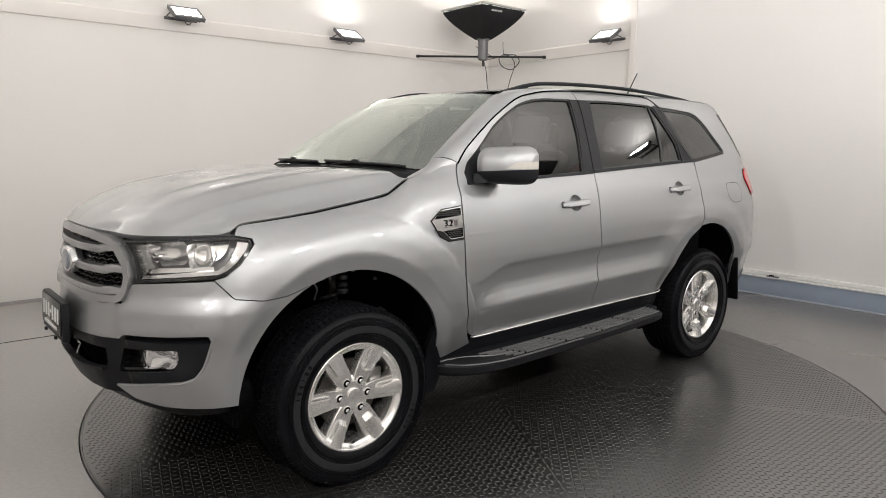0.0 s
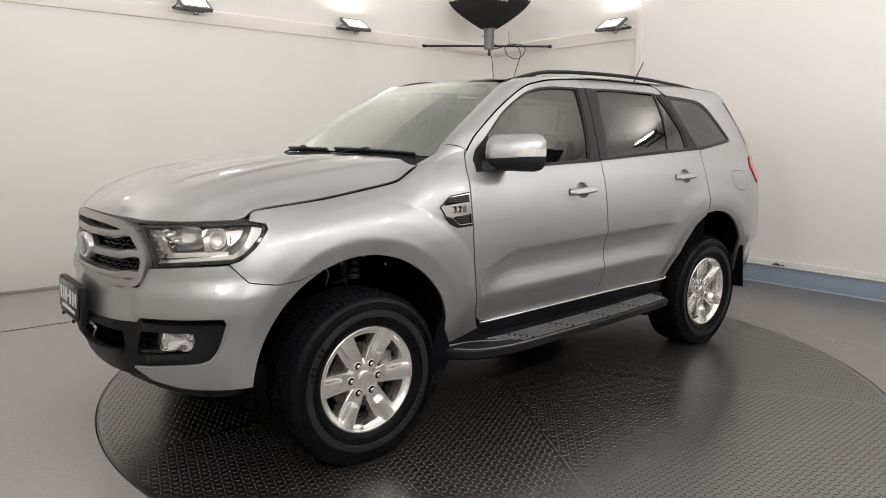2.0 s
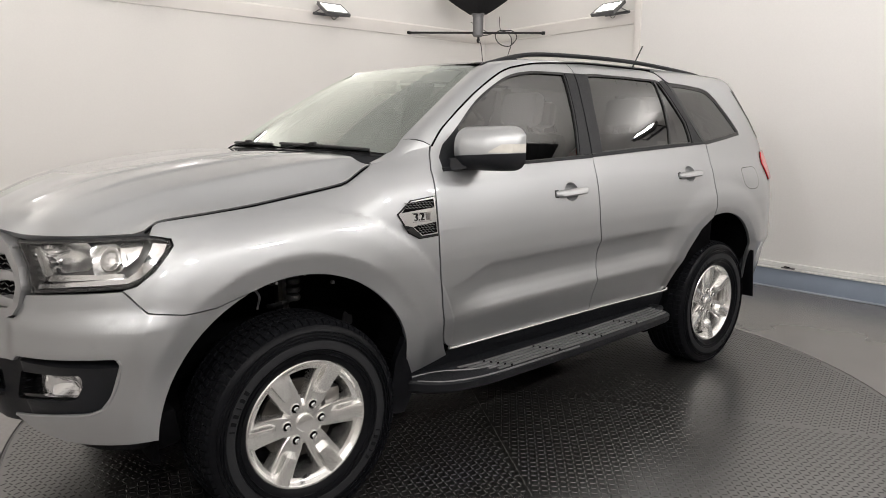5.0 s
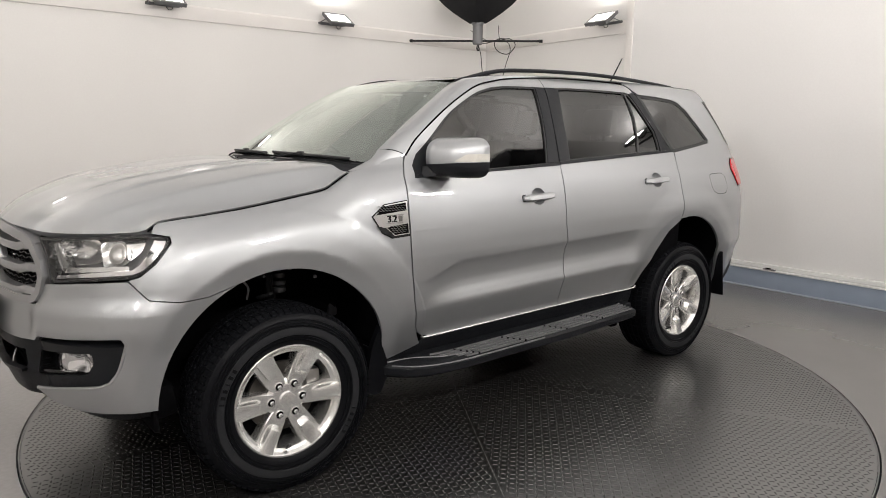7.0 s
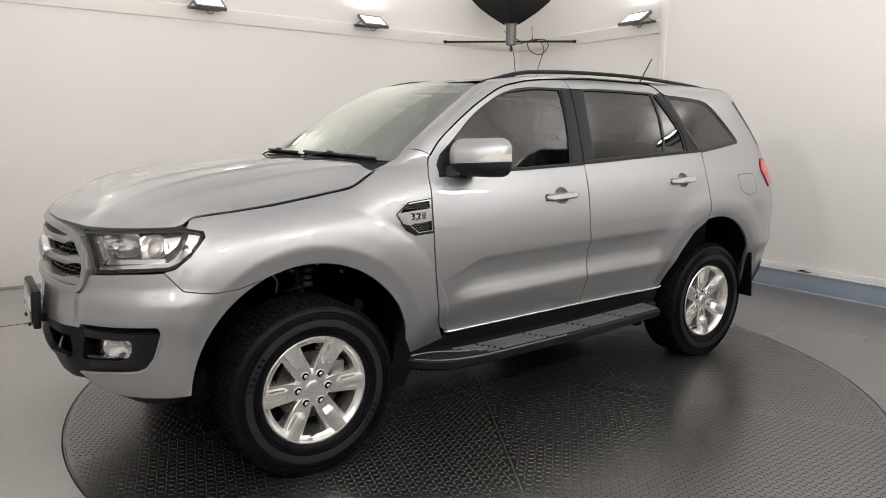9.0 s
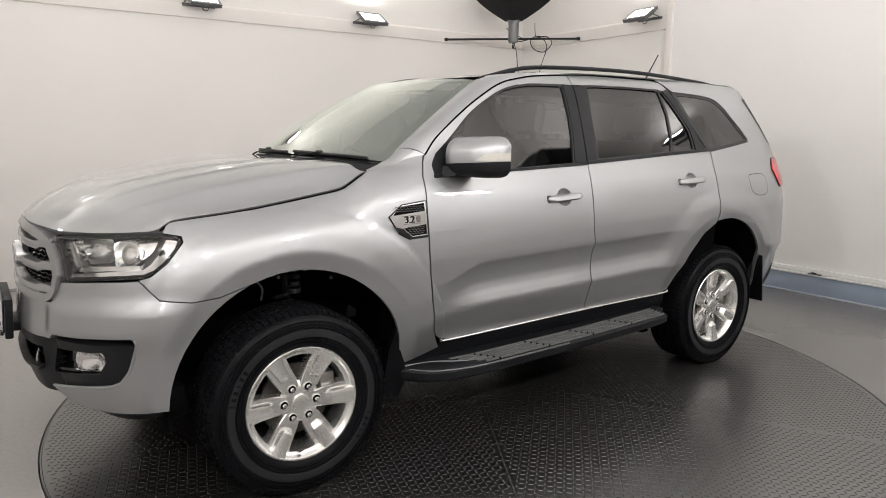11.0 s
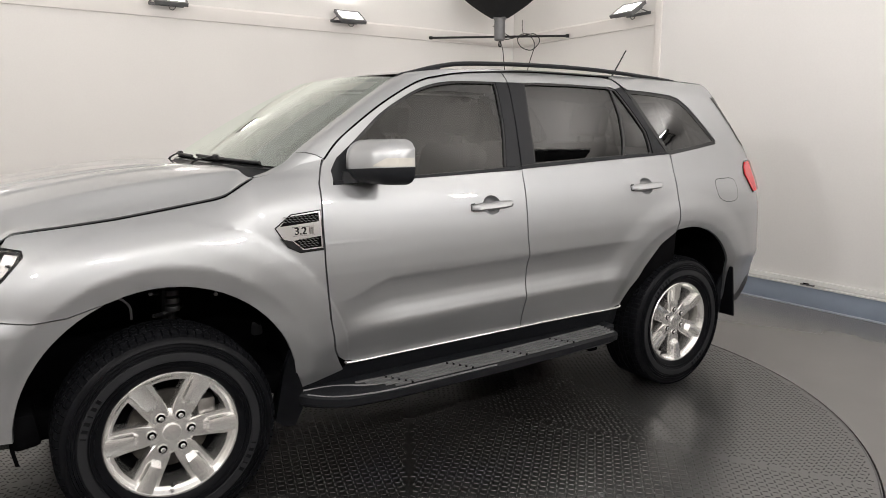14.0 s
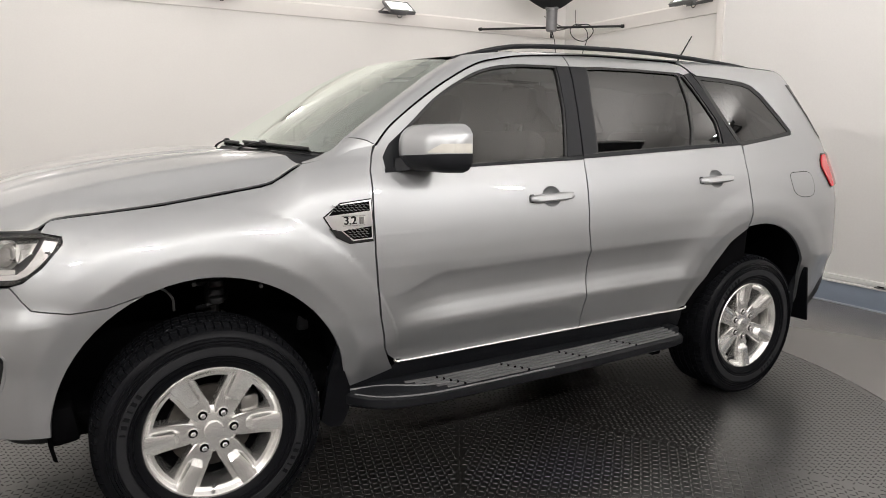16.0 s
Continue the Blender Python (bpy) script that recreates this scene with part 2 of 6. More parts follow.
def panel(poly, surface, cell=0.03, thick=0.015, out=0.0, holes=()):
    """A pressed panel: the outline poly with its holes on the surface(a, b, out), cut into small faces, with its edges turned inwards."""
    def area(q):
        return sum(p[0] * r[1] - r[0] * p[1] for p, r in zip(q, q[1:] + q[:1]))

    def clean(q):
        out_ = []
        for p in q:
            if not out_ or abs(p[0] - out_[-1][0]) + abs(p[1] - out_[-1][1]) > 2e-4:
                out_.append((p[0], p[1]))
        if abs(out_[0][0] - out_[-1][0]) + abs(out_[0][1] - out_[-1][1]) < 2e-4:
            out_.pop()
        return out_

    poly = clean(poly)
    if area(poly) < 0:
        poly = poly[::-1]
    loops = [poly] + [clean(h) for h in holes]
    flat = [p for q in loops for p in q]
    tris = tessellate_polygon([[Vector((p[0], p[1], 0)) for p in q] for q in loops])
    bm = bmesh.new()
    seen, uv, cells = {}, {}, {}

    def vert(p):
        key = (round(p[0], 4), round(p[1], 4))
        if key not in seen:
            seen[key] = bm.verts.new(surface(p[0], p[1], out))
            uv[seen[key]] = p
        return seen[key]

    a0, a1 = min(p[0] for p in poly), max(p[0] for p in poly)
    b0, b1 = min(p[1] for p in poly), max(p[1] for p in poly)
    na, nb = max(1, math.ceil((a1 - a0) / cell)), max(1, math.ceil((b1 - b0) / cell))
    ha, hb = (a1 - a0) / na, (b1 - b0) / nb
    for tri in tris:
        t = [flat[i] for i in tri]
        if area(t) < 0:
            t = t[::-1]
        if area(t) < 1e-8:
            continue
        i0, i1 = int((min(p[0] for p in t) - a0) / ha), int((max(p[0] for p in t) - a0) / ha)
        for i in range(max(i0, 0), min(i1, na - 1) + 1):
            col = clip(clip(t, 0, a0 + i * ha, True), 0, a0 + (i + 1) * ha, False)
            if len(col) < 3:
                continue
            j0, j1 = int((min(p[1] for p in col) - b0) / hb), int((max(p[1] for p in col) - b0) / hb)
            for j in range(max(j0, 0), min(j1, nb - 1) + 1):
                vs = []
                for p in clip(clip(col, 1, b0 + j * hb, True), 1, b0 + (j + 1) * hb, False):
                    v = vert(p)
                    if v not in vs:
                        vs.append(v)
                if len(vs) > 2:
                    try:
                        cells[bm.faces.new(vs)] = (i, j)
                    except ValueError:
                        pass
    inner_edges = [e for e in bm.edges if len(e.link_faces) == 2 and cells[e.link_faces[0]] == cells[e.link_faces[1]]]
    if inner_edges:
        bmesh.ops.dissolve_edges(bm, edges=inner_edges, use_verts=False, use_face_split=False)
    if thick:
        rim = [e for e in bm.edges if len(e.link_faces) == 1]
        inner = {}
        for e in rim:
            for v in e.verts:
                if v not in inner:
                    inner[v] = bm.verts.new(surface(*uv[v], out - thick))
        for e in rim:
            ring_ = list(e.link_faces[0].verts)
            k = ring_.index(e.verts[0])
            p, q = (e.verts[0], e.verts[1]) if ring_[(k + 1) % len(ring_)] == e.verts[1] else (e.verts[1], e.verts[0])
            bm.faces.new((q, p, inner[p], inner[q]))
    return bm


def text_mesh(body, size, m, depth_=0.001):
    """Flat letters of the built-in font as a mesh."""
    cu = bpy.data.curves.new("letters", "FONT")
    cu.body, cu.size, cu.extrude, cu.offset, cu.align_x, cu.align_y = body, size, depth_, 0.0004, "CENTER", "CENTER"
    ob = bpy.data.objects.new("letters", cu)
    scene.collection.objects.link(ob)
    bpy.context.view_layer.update()
    me = bpy.data.meshes.new_from_object(ob.evaluated_get(bpy.context.evaluated_depsgraph_get()))
    bpy.data.objects.remove(ob)
    bm = bmesh.new()
    bm.from_mesh(me)
    bmesh.ops.transform(bm, matrix=m, verts=bm.verts)
    return bm


# ---- body surface: x towards the tail, y away from the open side, z up ----
def spline(pts):
    """A smooth curve y(x) through pts that does not overshoot."""
    xs, ys = np.array([p[0] for p in pts], float), np.array([p[1] for p in pts], float)
    d = np.diff(ys) / np.diff(xs)
    m = np.concatenate([[d[0]], np.where(d[:-1] * d[1:] > 0, 2 * d[:-1] * d[1:] / (d[:-1] + d[1:] + 1e-12), 0), [d[-1]]])

    def at(x):
        x = min(max(x, xs[0]), xs[-1])
        i = min(int(np.searchsorted(xs, x, side="right")) - 1, len(xs) - 2)
        h = xs[i + 1] - xs[i]
        k = (x - xs[i]) / h
        return float(ys[i] * (1 + 2 * k) * (1 - k) ** 2 + m[i] * h * k * (1 - k) ** 2 + ys[i + 1] * k * k * (3 - 2 * k) + m[i + 1] * h * k * k * (k - 1))
    return at


def smooth(a, b, x):
    k = min(max((x - a) / (b - a), 0.0), 1.0)
    return k * k * (3 - 2 * k)


def catmull(pts, n=16):
    """A dense smooth polyline through 2D or 3D points."""
    p = [Vector(q) for q in pts]
    p = [2 * p[0] - p[1]] + p + [2 * p[-1] - p[-2]]
    out = []
    for a, b, c, d in zip(p, p[1:], p[2:], p[3:]):
        for i in range(n):
            k = i / n
            out.append(0.5 * (2 * b + (c - a) * k + (2 * a - 5 * b + 4 * c - d) * k * k + (3 * b - a - 3 * c + d) * k ** 3))
    return out + [p[-2]]


PLAN = catmull([(-2.335, 0), (-2.325, 0.22), (-2.27, 0.46), (-2.17, 0.68), (-2.03, 0.815), (-1.86, 0.877), (-1.45, 0.905), (-1.0, 0.9), (-0.5, 0.893), (0, 0.89),
                (0.5, 0.892), (1.0, 0.9), (1.45, 0.905), (1.85, 0.895), (2.1, 0.868), (2.3, 0.79), (2.46, 0.6), (2.54, 0.3), (2.56, 0)], 12)
PLAN_S = np.concatenate([[0], np.cumsum([(b - a).length for a, b in zip(PLAN, PLAN[1:])])])
PLAN_X, PLAN_Y = np.array([p.x for p in PLAN]), np.array([p.y for p in PLAN])
PLAN_S -= np.interp(0, PLAN_X, PLAN_S)
S_NOSE, S_TAIL = float(PLAN_S[0]), float(PLAN_S[-1])
GAP_Z = spline([(-2.0, 1.12), (-1.93, 1.145), (-1.9, 1.154), (-1.87, 1.159), (-1.8, 1.161), (-1.7, 1.163), (-1.55, 1.172), (-1.35, 1.199), (-1.19, 1.226), (-1.1, 1.272), (-1.054, 1.298), (-0.8, 1.335), (-0.5, 1.39)])
TURN_S = spline([(1.2, 2.32), (1.33, 2.21), (1.44, 2.115), (1.56, 2.0), (1.69, 1.905), (1.78, 1.88)])  # where the flank turns into the tailgate
DOOR_D = spline([(0.3, 0.13), (0.4, 0.088), (0.47, 0.062), (0.54, 0.05), (0.6, 0.032), (0.661, 0.0095), (0.668, 0.0078), (0.674, 0.0080), (0.70, 0.0145), (0.745, 0.0275), (0.775, 0.0315), (0.80, 0.030), (0.83, 0.0248), (0.855, 0.0155), (0.872, 0.0055), (0.878, 0.0032),
                 (0.90, 0.0025), (0.96, 0.002), (1.03, 0.006), (1.12, 0.018), (1.2, 0.035), (1.27, 0.058), (1.4, 0.098), (1.55, 0.148), (1.7, 0.203), (1.75, 0.235), (1.79, 0.285), (1.81, 0.33)])
PLAIN_D = spline([(0.3, 0.13), (0.4, 0.088), (0.47, 0.062), (0.54, 0.049), (0.6, 0.030), (0.661, 0.0095), (0.668, 0.0080), (0.676, 0.0076), (0.7, 0.007), (0.8, 0.004), (0.9, 0.0025), (0.96, 0.002), (1.03, 0.006)])
FENDER_D = spline([(-0.3, 0.33), (-0.1, 0.2), (0, 0.13), (0.03, 0.093), (0.07, 0.058), (0.105, 0.038), (0.14, 0.026), (0.24, 0.009), (0.36, 0.0), (0.6, 0.0), (0.72, 0.02), (0.9, 0.09)])
NOSE_D = spline([(0.25, 0.2), (0.32, 0.13), (0.4, 0.06), (0.5, 0.02), (0.58, 0.0), (0.7, 0.0), (0.78, 0.01), (0.86, 0.018), (0.98, 0.035), (1.09, 0.055), (1.13, 0.08), (1.18, 0.15)])
TAIL_D = spline([(0.3, 0.12), (0.4, 0.05), (0.55, 0.0), (0.7, 0.0), (0.8, 0.06), (0.95, 0.12), (1.1, 0.14), (1.25, 0.16), (1.4, 0.23), (1.6, 0.36), (1.75, 0.45), (1.81, 0.5)])


LEAN_IN = 0.028


def settle(p):
    """Leans a point of the near side inwards with its height; the middle plane stays."""
    k = min(abs(p.y) / 0.4, 1.0)
    return Vector((p.x, p.y - math.copysign(LEAN_IN * (p.z - 0.9) * k, p.y), p.z - LEAN_IN * (0.86 - abs(p.y))))


def depth(s, z, x, nx, ny):
    """How far the skin lies inside the plan outline."""
    f = smooth(-0.62, -0.95, x)
    zz = z - 0.027 * x * smooth(0.5, 0.66, z) * smooth(1.1, 0.95, z)
    bend = 0.6 + 0.4 * smooth(-0.74, -0.48, x)  # the scoop's upper edge dips towards the front
    door = DOOR_D(0.70 + (zz - 0.70) / bend if 0.70 < zz < 0.70 + 0.18 * bend else max(zz, 0.88) if 0.70 < zz < 0.88 else zz)
    if z < 1.03:
        k = smooth(-0.80, -0.45, x) * smooth(1.05, 0.70, x)
        door = k * door + (1 - k) * PLAIN_D(zz)
    side = (1 - f) * door + f * FENDER_D(GAP_Z(x) - z)
    if x > 1.0:
        side -= smooth(1.0, 1.6, x) * 0.012 * smooth(0.6, 0.8, z) * smooth(1.3, 1.1, z)
    for wx in (-1.425, 1.425):
        r = math.hypot(x - wx, (z - 0.39) * 0.97)
        if r < 0.75:
            # a swollen flare, and a flat flange that turns in towards the opening
            if wx < 0:
                flare, flange = 0.011 * smooth(0.80, 0.66, r), 0.030 * min(max((0.588 - r) / 0.072, 0.0), 1.0)
            else:
                flare, flange = 0.011 * smooth(0.74, 0.62, r), 0.012 * min(max((0.572 - r) / 0.062, 0.0), 1.0)
            side -= (flare - flange) * smooth(0.3, 0.55, z)
    if x < -1.6 and s > -2.5:
        side_nose = -0.021 * smooth(0.89, 0.808, z) * smooth(0.64, 0.76, z) * smooth(-1.80, -1.98, s) * smooth(-2.50, -2.38, s)
    else:
        side_nose = 0.0
    if x > 1.7 and z > 1.2:
        k = max(0.0, s - TURN_S(z))
        side += 1.5 * k * k / (k + 0.04)
    w = ny * ny
    return side_nose + w * side + (1 - w) * (NOSE_D(z) if nx < 0 else TAIL_D(z))


def skin(s, z, out=0.0):
    """The point of the near side's skin at the plan distance s and the height z; out: metres in front of it."""
    x, y = float(np.interp(s, PLAN_S, PLAN_X)), float(np.interp(s, PLAN_S, PLAN_Y))
    dx = float(np.interp(s + 0.03, PLAN_S, PLAN_X) - np.interp(s - 0.03, PLAN_S, PLAN_X))
    dy = float(np.interp(s + 0.03, PLAN_S, PLAN_Y) - np.interp(s - 0.03, PLAN_S, PLAN_Y))
    if s < S_NOSE + 0.03 or s > S_TAIL - 0.03:
        k = min(s - S_NOSE, S_TAIL - s) / 0.03
        dx, dy = dx * max(k, 0), dy
    q = math.hypot(dx, dy)
    nx, ny = -dy / q, dx / q
    d = depth(s, z, x, nx, ny) - out
    return settle(Vector((x - nx * d, -(y - ny * d), z)))


HOOD_LEAD_X = spline([(0, -2.275), (0.2, -2.265), (0.4, -2.225), (0.5, -2.19), (0.6, -2.12), (0.7, -2.0), (0.772, -1.888)])
HOOD_LEAD_Z = spline([(0, 1.128), (0.4, 1.112), (0.5, 1.105), (0.7, 1.1), (0.772, 1.113)])
HOOD_REAR_X = spline([(0, -1.17), (0.4, -1.14), (0.6, -1.095), (0.772, -1.045)])
HOOD_REAR_Z = spline([(0, 1.350), (0.3, 1.350), (0.5, 1.346), (0.65, 1.333), (0.772, 1.3)])

HOOD_EDGE_Z = spline([(-1.93, 1.100), (-1.90, 1.112), (-1.86, 1.138), (-1.7, 1.152), (-1.55, 1.167), (-1.35, 1.196), (-1.19, 1.222), (-1.155, 1.232), (-1.113, 1.259), (-1.07, 1.287), (-1.04, 1.30)])


def hood(u, v):
    """u from side to side (-1..1), v from the leading edge to the windscreen."""
    y = 0.764 * u
    a = abs(y)
    xa, xb = HOOD_LEAD_X(a), HOOD_REAR_X(a)
    x = xa + (xb - xa) * v
    e = 0.5 * smooth(0.45, 0.772, a)
    rise = (1 - e) * (0.30 * (1 - (1 - v) ** 14) + 0.70 * (1 - (1 - v) ** 1.9)) + e * (1 - (1 - v) ** 1.15)
    z = HOOD_LEAD_Z(a) + (HOOD_REAR_Z(a) - HOOD_LEAD_Z(a)) * rise
    # a crease along the flank and two raised lines towards the middle
    edge_a = 0.615 + 0.06 * v
    k = max(0.0, a - edge_a) / (0.772 - edge_a)
    k = k * k / (k + 0.08) * 1.08
    z += (HOOD_EDGE_Z(x) + 0.003 - z) * k
    z += (0.0075 * smooth(0.520, 0.500, a) + 0.0075 * smooth(0.370, 0.348, a)) * smooth(0.08, 0.3, v) * smooth(1.05, 0.75, v)
    return settle(Vector((x, y, z)))


def screen(u, v, out=0.0):
    """The windscreen: u from side to side, v from the scuttle to the roof."""
    w = abs(u) ** 3.6
    b = Vector((-1.115 + 0.185 * w, 0.725 * u, 1.355 - 0.02 * w))
    t = Vector((-0.45 + 0.14 * w, 0.57 * u, 1.737 - 0.009 * w))
    p = b.lerp(t, v)
    return p + Vector((-0.45, 0, 0.75)) * (0.09 * v * (1 - v) * (1 - 0.6 * w) + out)


ROOF_Z = spline([(-0.5, 1.712), (-0.44, 1.738), (-0.2, 1.776), (0.2, 1.804), (0.7, 1.811), (1.2, 1.802), (1.6, 1.785), (2.0, 1.752), (2.12, 1.737)])


def roof_z(x, y):
    """The roof's height; y in the settled frame."""
    return ROOF_Z(x) - 0.022 * (abs(y) / 0.57) ** 2.2
# ---- end of the surface ----
# ---- the studio room ----
X0, X1, Y0, Y1, TOP = -4.3, 3.885, -4.4, 3.90, 6.4
XR = X1 + 0.03  # the east wall behind the proud panel


def slab(name, size, centre, mat_, label, bevel=0.0):
    return tagged(part(name, box(size, Matrix.Translation(centre), bevel), mat_), label, kind="structure")


HOLE_X, HOLE_Y, HOLE_R = -0.019, -0.187, 2.303


def floor_half(first, last):
    """The floor round the turntable's pit between two of 160 spokes."""
    bm = bmesh.new()
    ring, low, edge = [], [], []
    for i in range(first, last + 1):
        c, s = math.cos(2 * math.pi * i / 160), math.sin(2 * math.pi * i / 160)
        k = 8.0 / max(abs(c), abs(s))
        ring.append(bm.verts.new((HOLE_X + HOLE_R * c, HOLE_Y + HOLE_R * s, 0)))
        low.append(bm.verts.new((HOLE_X + HOLE_R * c, HOLE_Y + HOLE_R * s, -0.05)))
        edge.append(bm.verts.new((min(max(HOLE_X + k * c, X0 - 0.2), XR + 0.2), min(max(HOLE_Y + k * s, Y0 - 0.2), Y1 + 0.2), 0)))
    for i in range(last - first):
        bm.faces.new((ring[i], edge[i], edge[i + 1], ring[i + 1]))
        bm.faces.new((low[i], ring[i], ring[i + 1], low[i + 1]))
    return bm


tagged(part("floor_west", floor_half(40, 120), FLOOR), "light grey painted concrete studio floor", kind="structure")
# the east half has a darker colour than the west half
tagged(part("floor_east", floor_half(-40, 40), FLOOR_DARK), "dark grey east half of the studio floor", kind="structure")
slab("floor_joint", (HOLE_X - X0, 0.006, 0.003), ((X0 + HOLE_X) / 2, 2.5, 0.0012), CAVITY, "thin dark joint in the painted floor")
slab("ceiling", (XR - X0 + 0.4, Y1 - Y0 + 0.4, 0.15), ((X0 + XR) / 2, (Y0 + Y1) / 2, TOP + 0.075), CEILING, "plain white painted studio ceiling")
slab("wall_north", (XR - X0 + 0.4, 0.2, TOP), ((X0 + XR) / 2, Y1 + 0.1, TOP / 2), WALL, "smooth warm white painted studio wall")
slab("wall_east", (0.2, Y1 - Y0, TOP), (XR + 0.1, (Y0 + Y1) / 2, TOP / 2), WALL, "smooth warm white painted studio wall")
slab("wall_panel_east", (0.028, 1.485 - Y0, TOP - 0.2), (X1 + 0.014, (Y0 + 1.485) / 2, TOP / 2 + 0.1), PANEL, "wide flat white wall panel", 0.004)
slab("wall_west", (0.2, Y1 - Y0, TOP), (X0 - 0.1, (Y0 + Y1) / 2, TOP / 2), WALL, "smooth warm white painted studio wall")
slab("wall_south", (XR - X0 + 0.4, 0.2, TOP), ((X0 + XR) / 2, Y0 - 0.1, TOP / 2), WALL, "smooth warm white painted studio wall")
slab("trim_corner_bead", (0.045, 0.085, TOP - 0.04), (X1 + 0.008, 1.49, TOP / 2), TRIM, "vertical cover strip at the wall panel edge", 0.006)


def rail_trim(name, a, b, inward):
    """A timber dado along a wall: a flat band with a sloped upper ledge."""
    a, b, n = Vector(a), Vector(b), Vector(inward)
    bm = bmesh.new()
    section = [(0.0, 2.582), (0.028, 2.582), (0.03, 2.586), (0.03, 2.708), (0.018, 2.725), (0.0, 2.73)]
    rows = [[p + n * d + Vector((0, 0, z)) for d, z in section] for p in (a, b)]
    loft(bm, rows)
    bmesh.ops.recalc_face_normals(bm, faces=bm.faces)
    tagged(part(name, bm, TRIM), "white painted timber rail high on the wall", kind="structure")


rail_trim("trim_north", (X0, Y1, 0), (XR - 0.03, Y1, 0), (0, -1, 0))
rail_trim("trim_east", (XR, Y1, 0), (XR, 1.535, 0), (-1, 0, 0))
slab("baseboard_north", (XR - X0, 0.01, 0.03), ((X0 + XR) / 2, Y1 - 0.005, 0.015), FLOOR, "floor paint carried up the wall foot", 0.003)
SK = Y0 + 0.02, 1.445
slab("baseboard_blue", (0.035, SK[1] - SK[0], 0.168), (X1 - 0.0175, (SK[0] + SK[1]) / 2, 0.099), BLUE, "grey blue painted skirting board", 0.003)
slab("baseboard_foot", (0.042, SK[1] - SK[0], 0.014), (X1 - 0.021, (SK[0] + SK[1]) / 2, 0.008), FOOT, "pale strip at the skirting foot", 0.002)
slab("baseboard_ledge", (0.055, SK[1] - SK[0], 0.014), (X1 - 0.0275, (SK[0] + SK[1]) / 2, 0.1905), WHITE, "white ledge on top of the skirting", 0.003)
slab("baseboard_cap", (0.030, SK[1] - SK[0], 0.048), (X1 - 0.015, (SK[0] + SK[1]) / 2, 0.2220), WHITE, "white rounded cap above the skirting", 0.008)
latch = thing("skirting_catch", "small dark metal catch on the skirting ledge", "catch", at=(X1 - 0.047, -0.30, 0.198))
part("plate", box((0.024, 0.12, 0.012), Matrix.Translation((0, 0, 0.006)), 0.003), LAMP_BODY, latch)
part("tongue", box((0.014, 0.05, 0.01), Matrix.Translation((-0.006, 0.01, 0.016)), 0.003), CAVITY, latch)

# the turntable: six sector plates in a ring
table = thing("turntable", "round dark steel tread plate turntable set in the floor", "turntable", kind="structure", at=(HOLE_X, HOLE_Y, 0))
bm = bmesh.new()
lathe(bm, [(0.0, -0.03), (2.295, -0.03)], 96, "Z")
part("underframe", bm, CAVITY, table)
bm = bmesh.new()
lathe(bm, [(2.289, -0.03), (2.289, 0.0002), (2.290, 0.0008), (2.2945, 0.0008), (2.2955, 0.0), (2.2955, -0.03)], 160, "Z")
part("rim", bm, PLATE, table, "plain steel edge ring")
R_PLATE = 2.291
for k in range(6):
    a0, a1 = radians(60 * k), radians(60 * k + 60)
    mid = (a0 + a1) / 2
    gap = Vector((math.cos(mid), math.sin(mid))) * 0.0006
    outline = [(gap.x, gap.y)] + [(gap.x + (R_PLATE - 0.005) * math.cos(a0 + (a1 - a0) * i / 26), gap.y + (R_PLATE - 0.005) * math.sin(a0 + (a1 - a0) * i / 26)) for i in range(27)]
    part("sector_plate", panel(outline, lambda a, b, o: Vector((a, b, o)), 0.4, 0.006), PLATE, table)


def lug_field():
    """Raised lugs of the tread plate, laid out sector by sector, as one mesh."""
    pitch = 0.028
    box_v = np.array([(-0.0105, -0.0035, 0), (0.0105, -0.0035, 0), (0.0105, 0.0035, 0), (-0.0105, 0.0035, 0), (-0.0075, -0.0014, 0.0014), (0.0075, -0.0014, 0.0014), (0.0075, 0.0014, 0.0014), (-0.0075, 0.0014, 0.0014)])
    box_f = np.array([(0, 1, 5, 4), (1, 2, 6, 5), (2, 3, 7, 6), (3, 0, 4, 7), (4, 5, 6, 7)])
    vs, fs, n = [], [], 0
    single = bpy.data.meshes.new("tread_lug")
    single.from_pydata(box_v.tolist(), [], box_f.tolist())
    single.materials.append(LUG)
    near = 0
    for k in range(6):
        mid = radians(60 * k + 30)
        c, s = math.cos(mid), math.sin(mid)
        for i in range(int(R_PLATE / pitch) + 1):
            for j in range(-int(1.2 / pitch), int(1.2 / pitch) + 1):
                u, w = i * pitch, j * pitch + 0.5 * pitch
                r = math.hypot(u, w)
                if r > R_PLATE - 0.022 or abs(math.atan2(w, u)) > radians(30) - 0.017 / max(r, 0.06) or u < 0.05:
                    continue
                turn = mid + radians(45 if (i + j) % 2 else -45)
                ct, st = math.cos(turn), math.sin(turn)
                x, y = u * c - w * s, u * s + w * c
                if near < 300 and -1.05 < x < -0.45 and y < -1.45:
                    ob = new("tread_lug", single)
                    ob.parent, ob.location, ob.rotation_euler = table, (x, y, 0), (0, 0, turn)
                    near += 1
                    continue
                vs.append(np.stack([x + box_v[:, 0] * ct - box_v[:, 1] * st, y + box_v[:, 0] * st + box_v[:, 1] * ct, box_v[:, 2]], 1))
                fs.append(box_f + n)
                n += 8
    me = bpy.data.meshes.new("tread_lugs")
    me.from_pydata(np.concatenate(vs).tolist(), [], np.concatenate(fs).tolist())
    me.materials.append(LUG)
    ob = new("tread_lugs", me)
    ob.parent = table
    return tagged(ob, "raised steel lugs of the tread plate", kind="stuff")


lug_field()
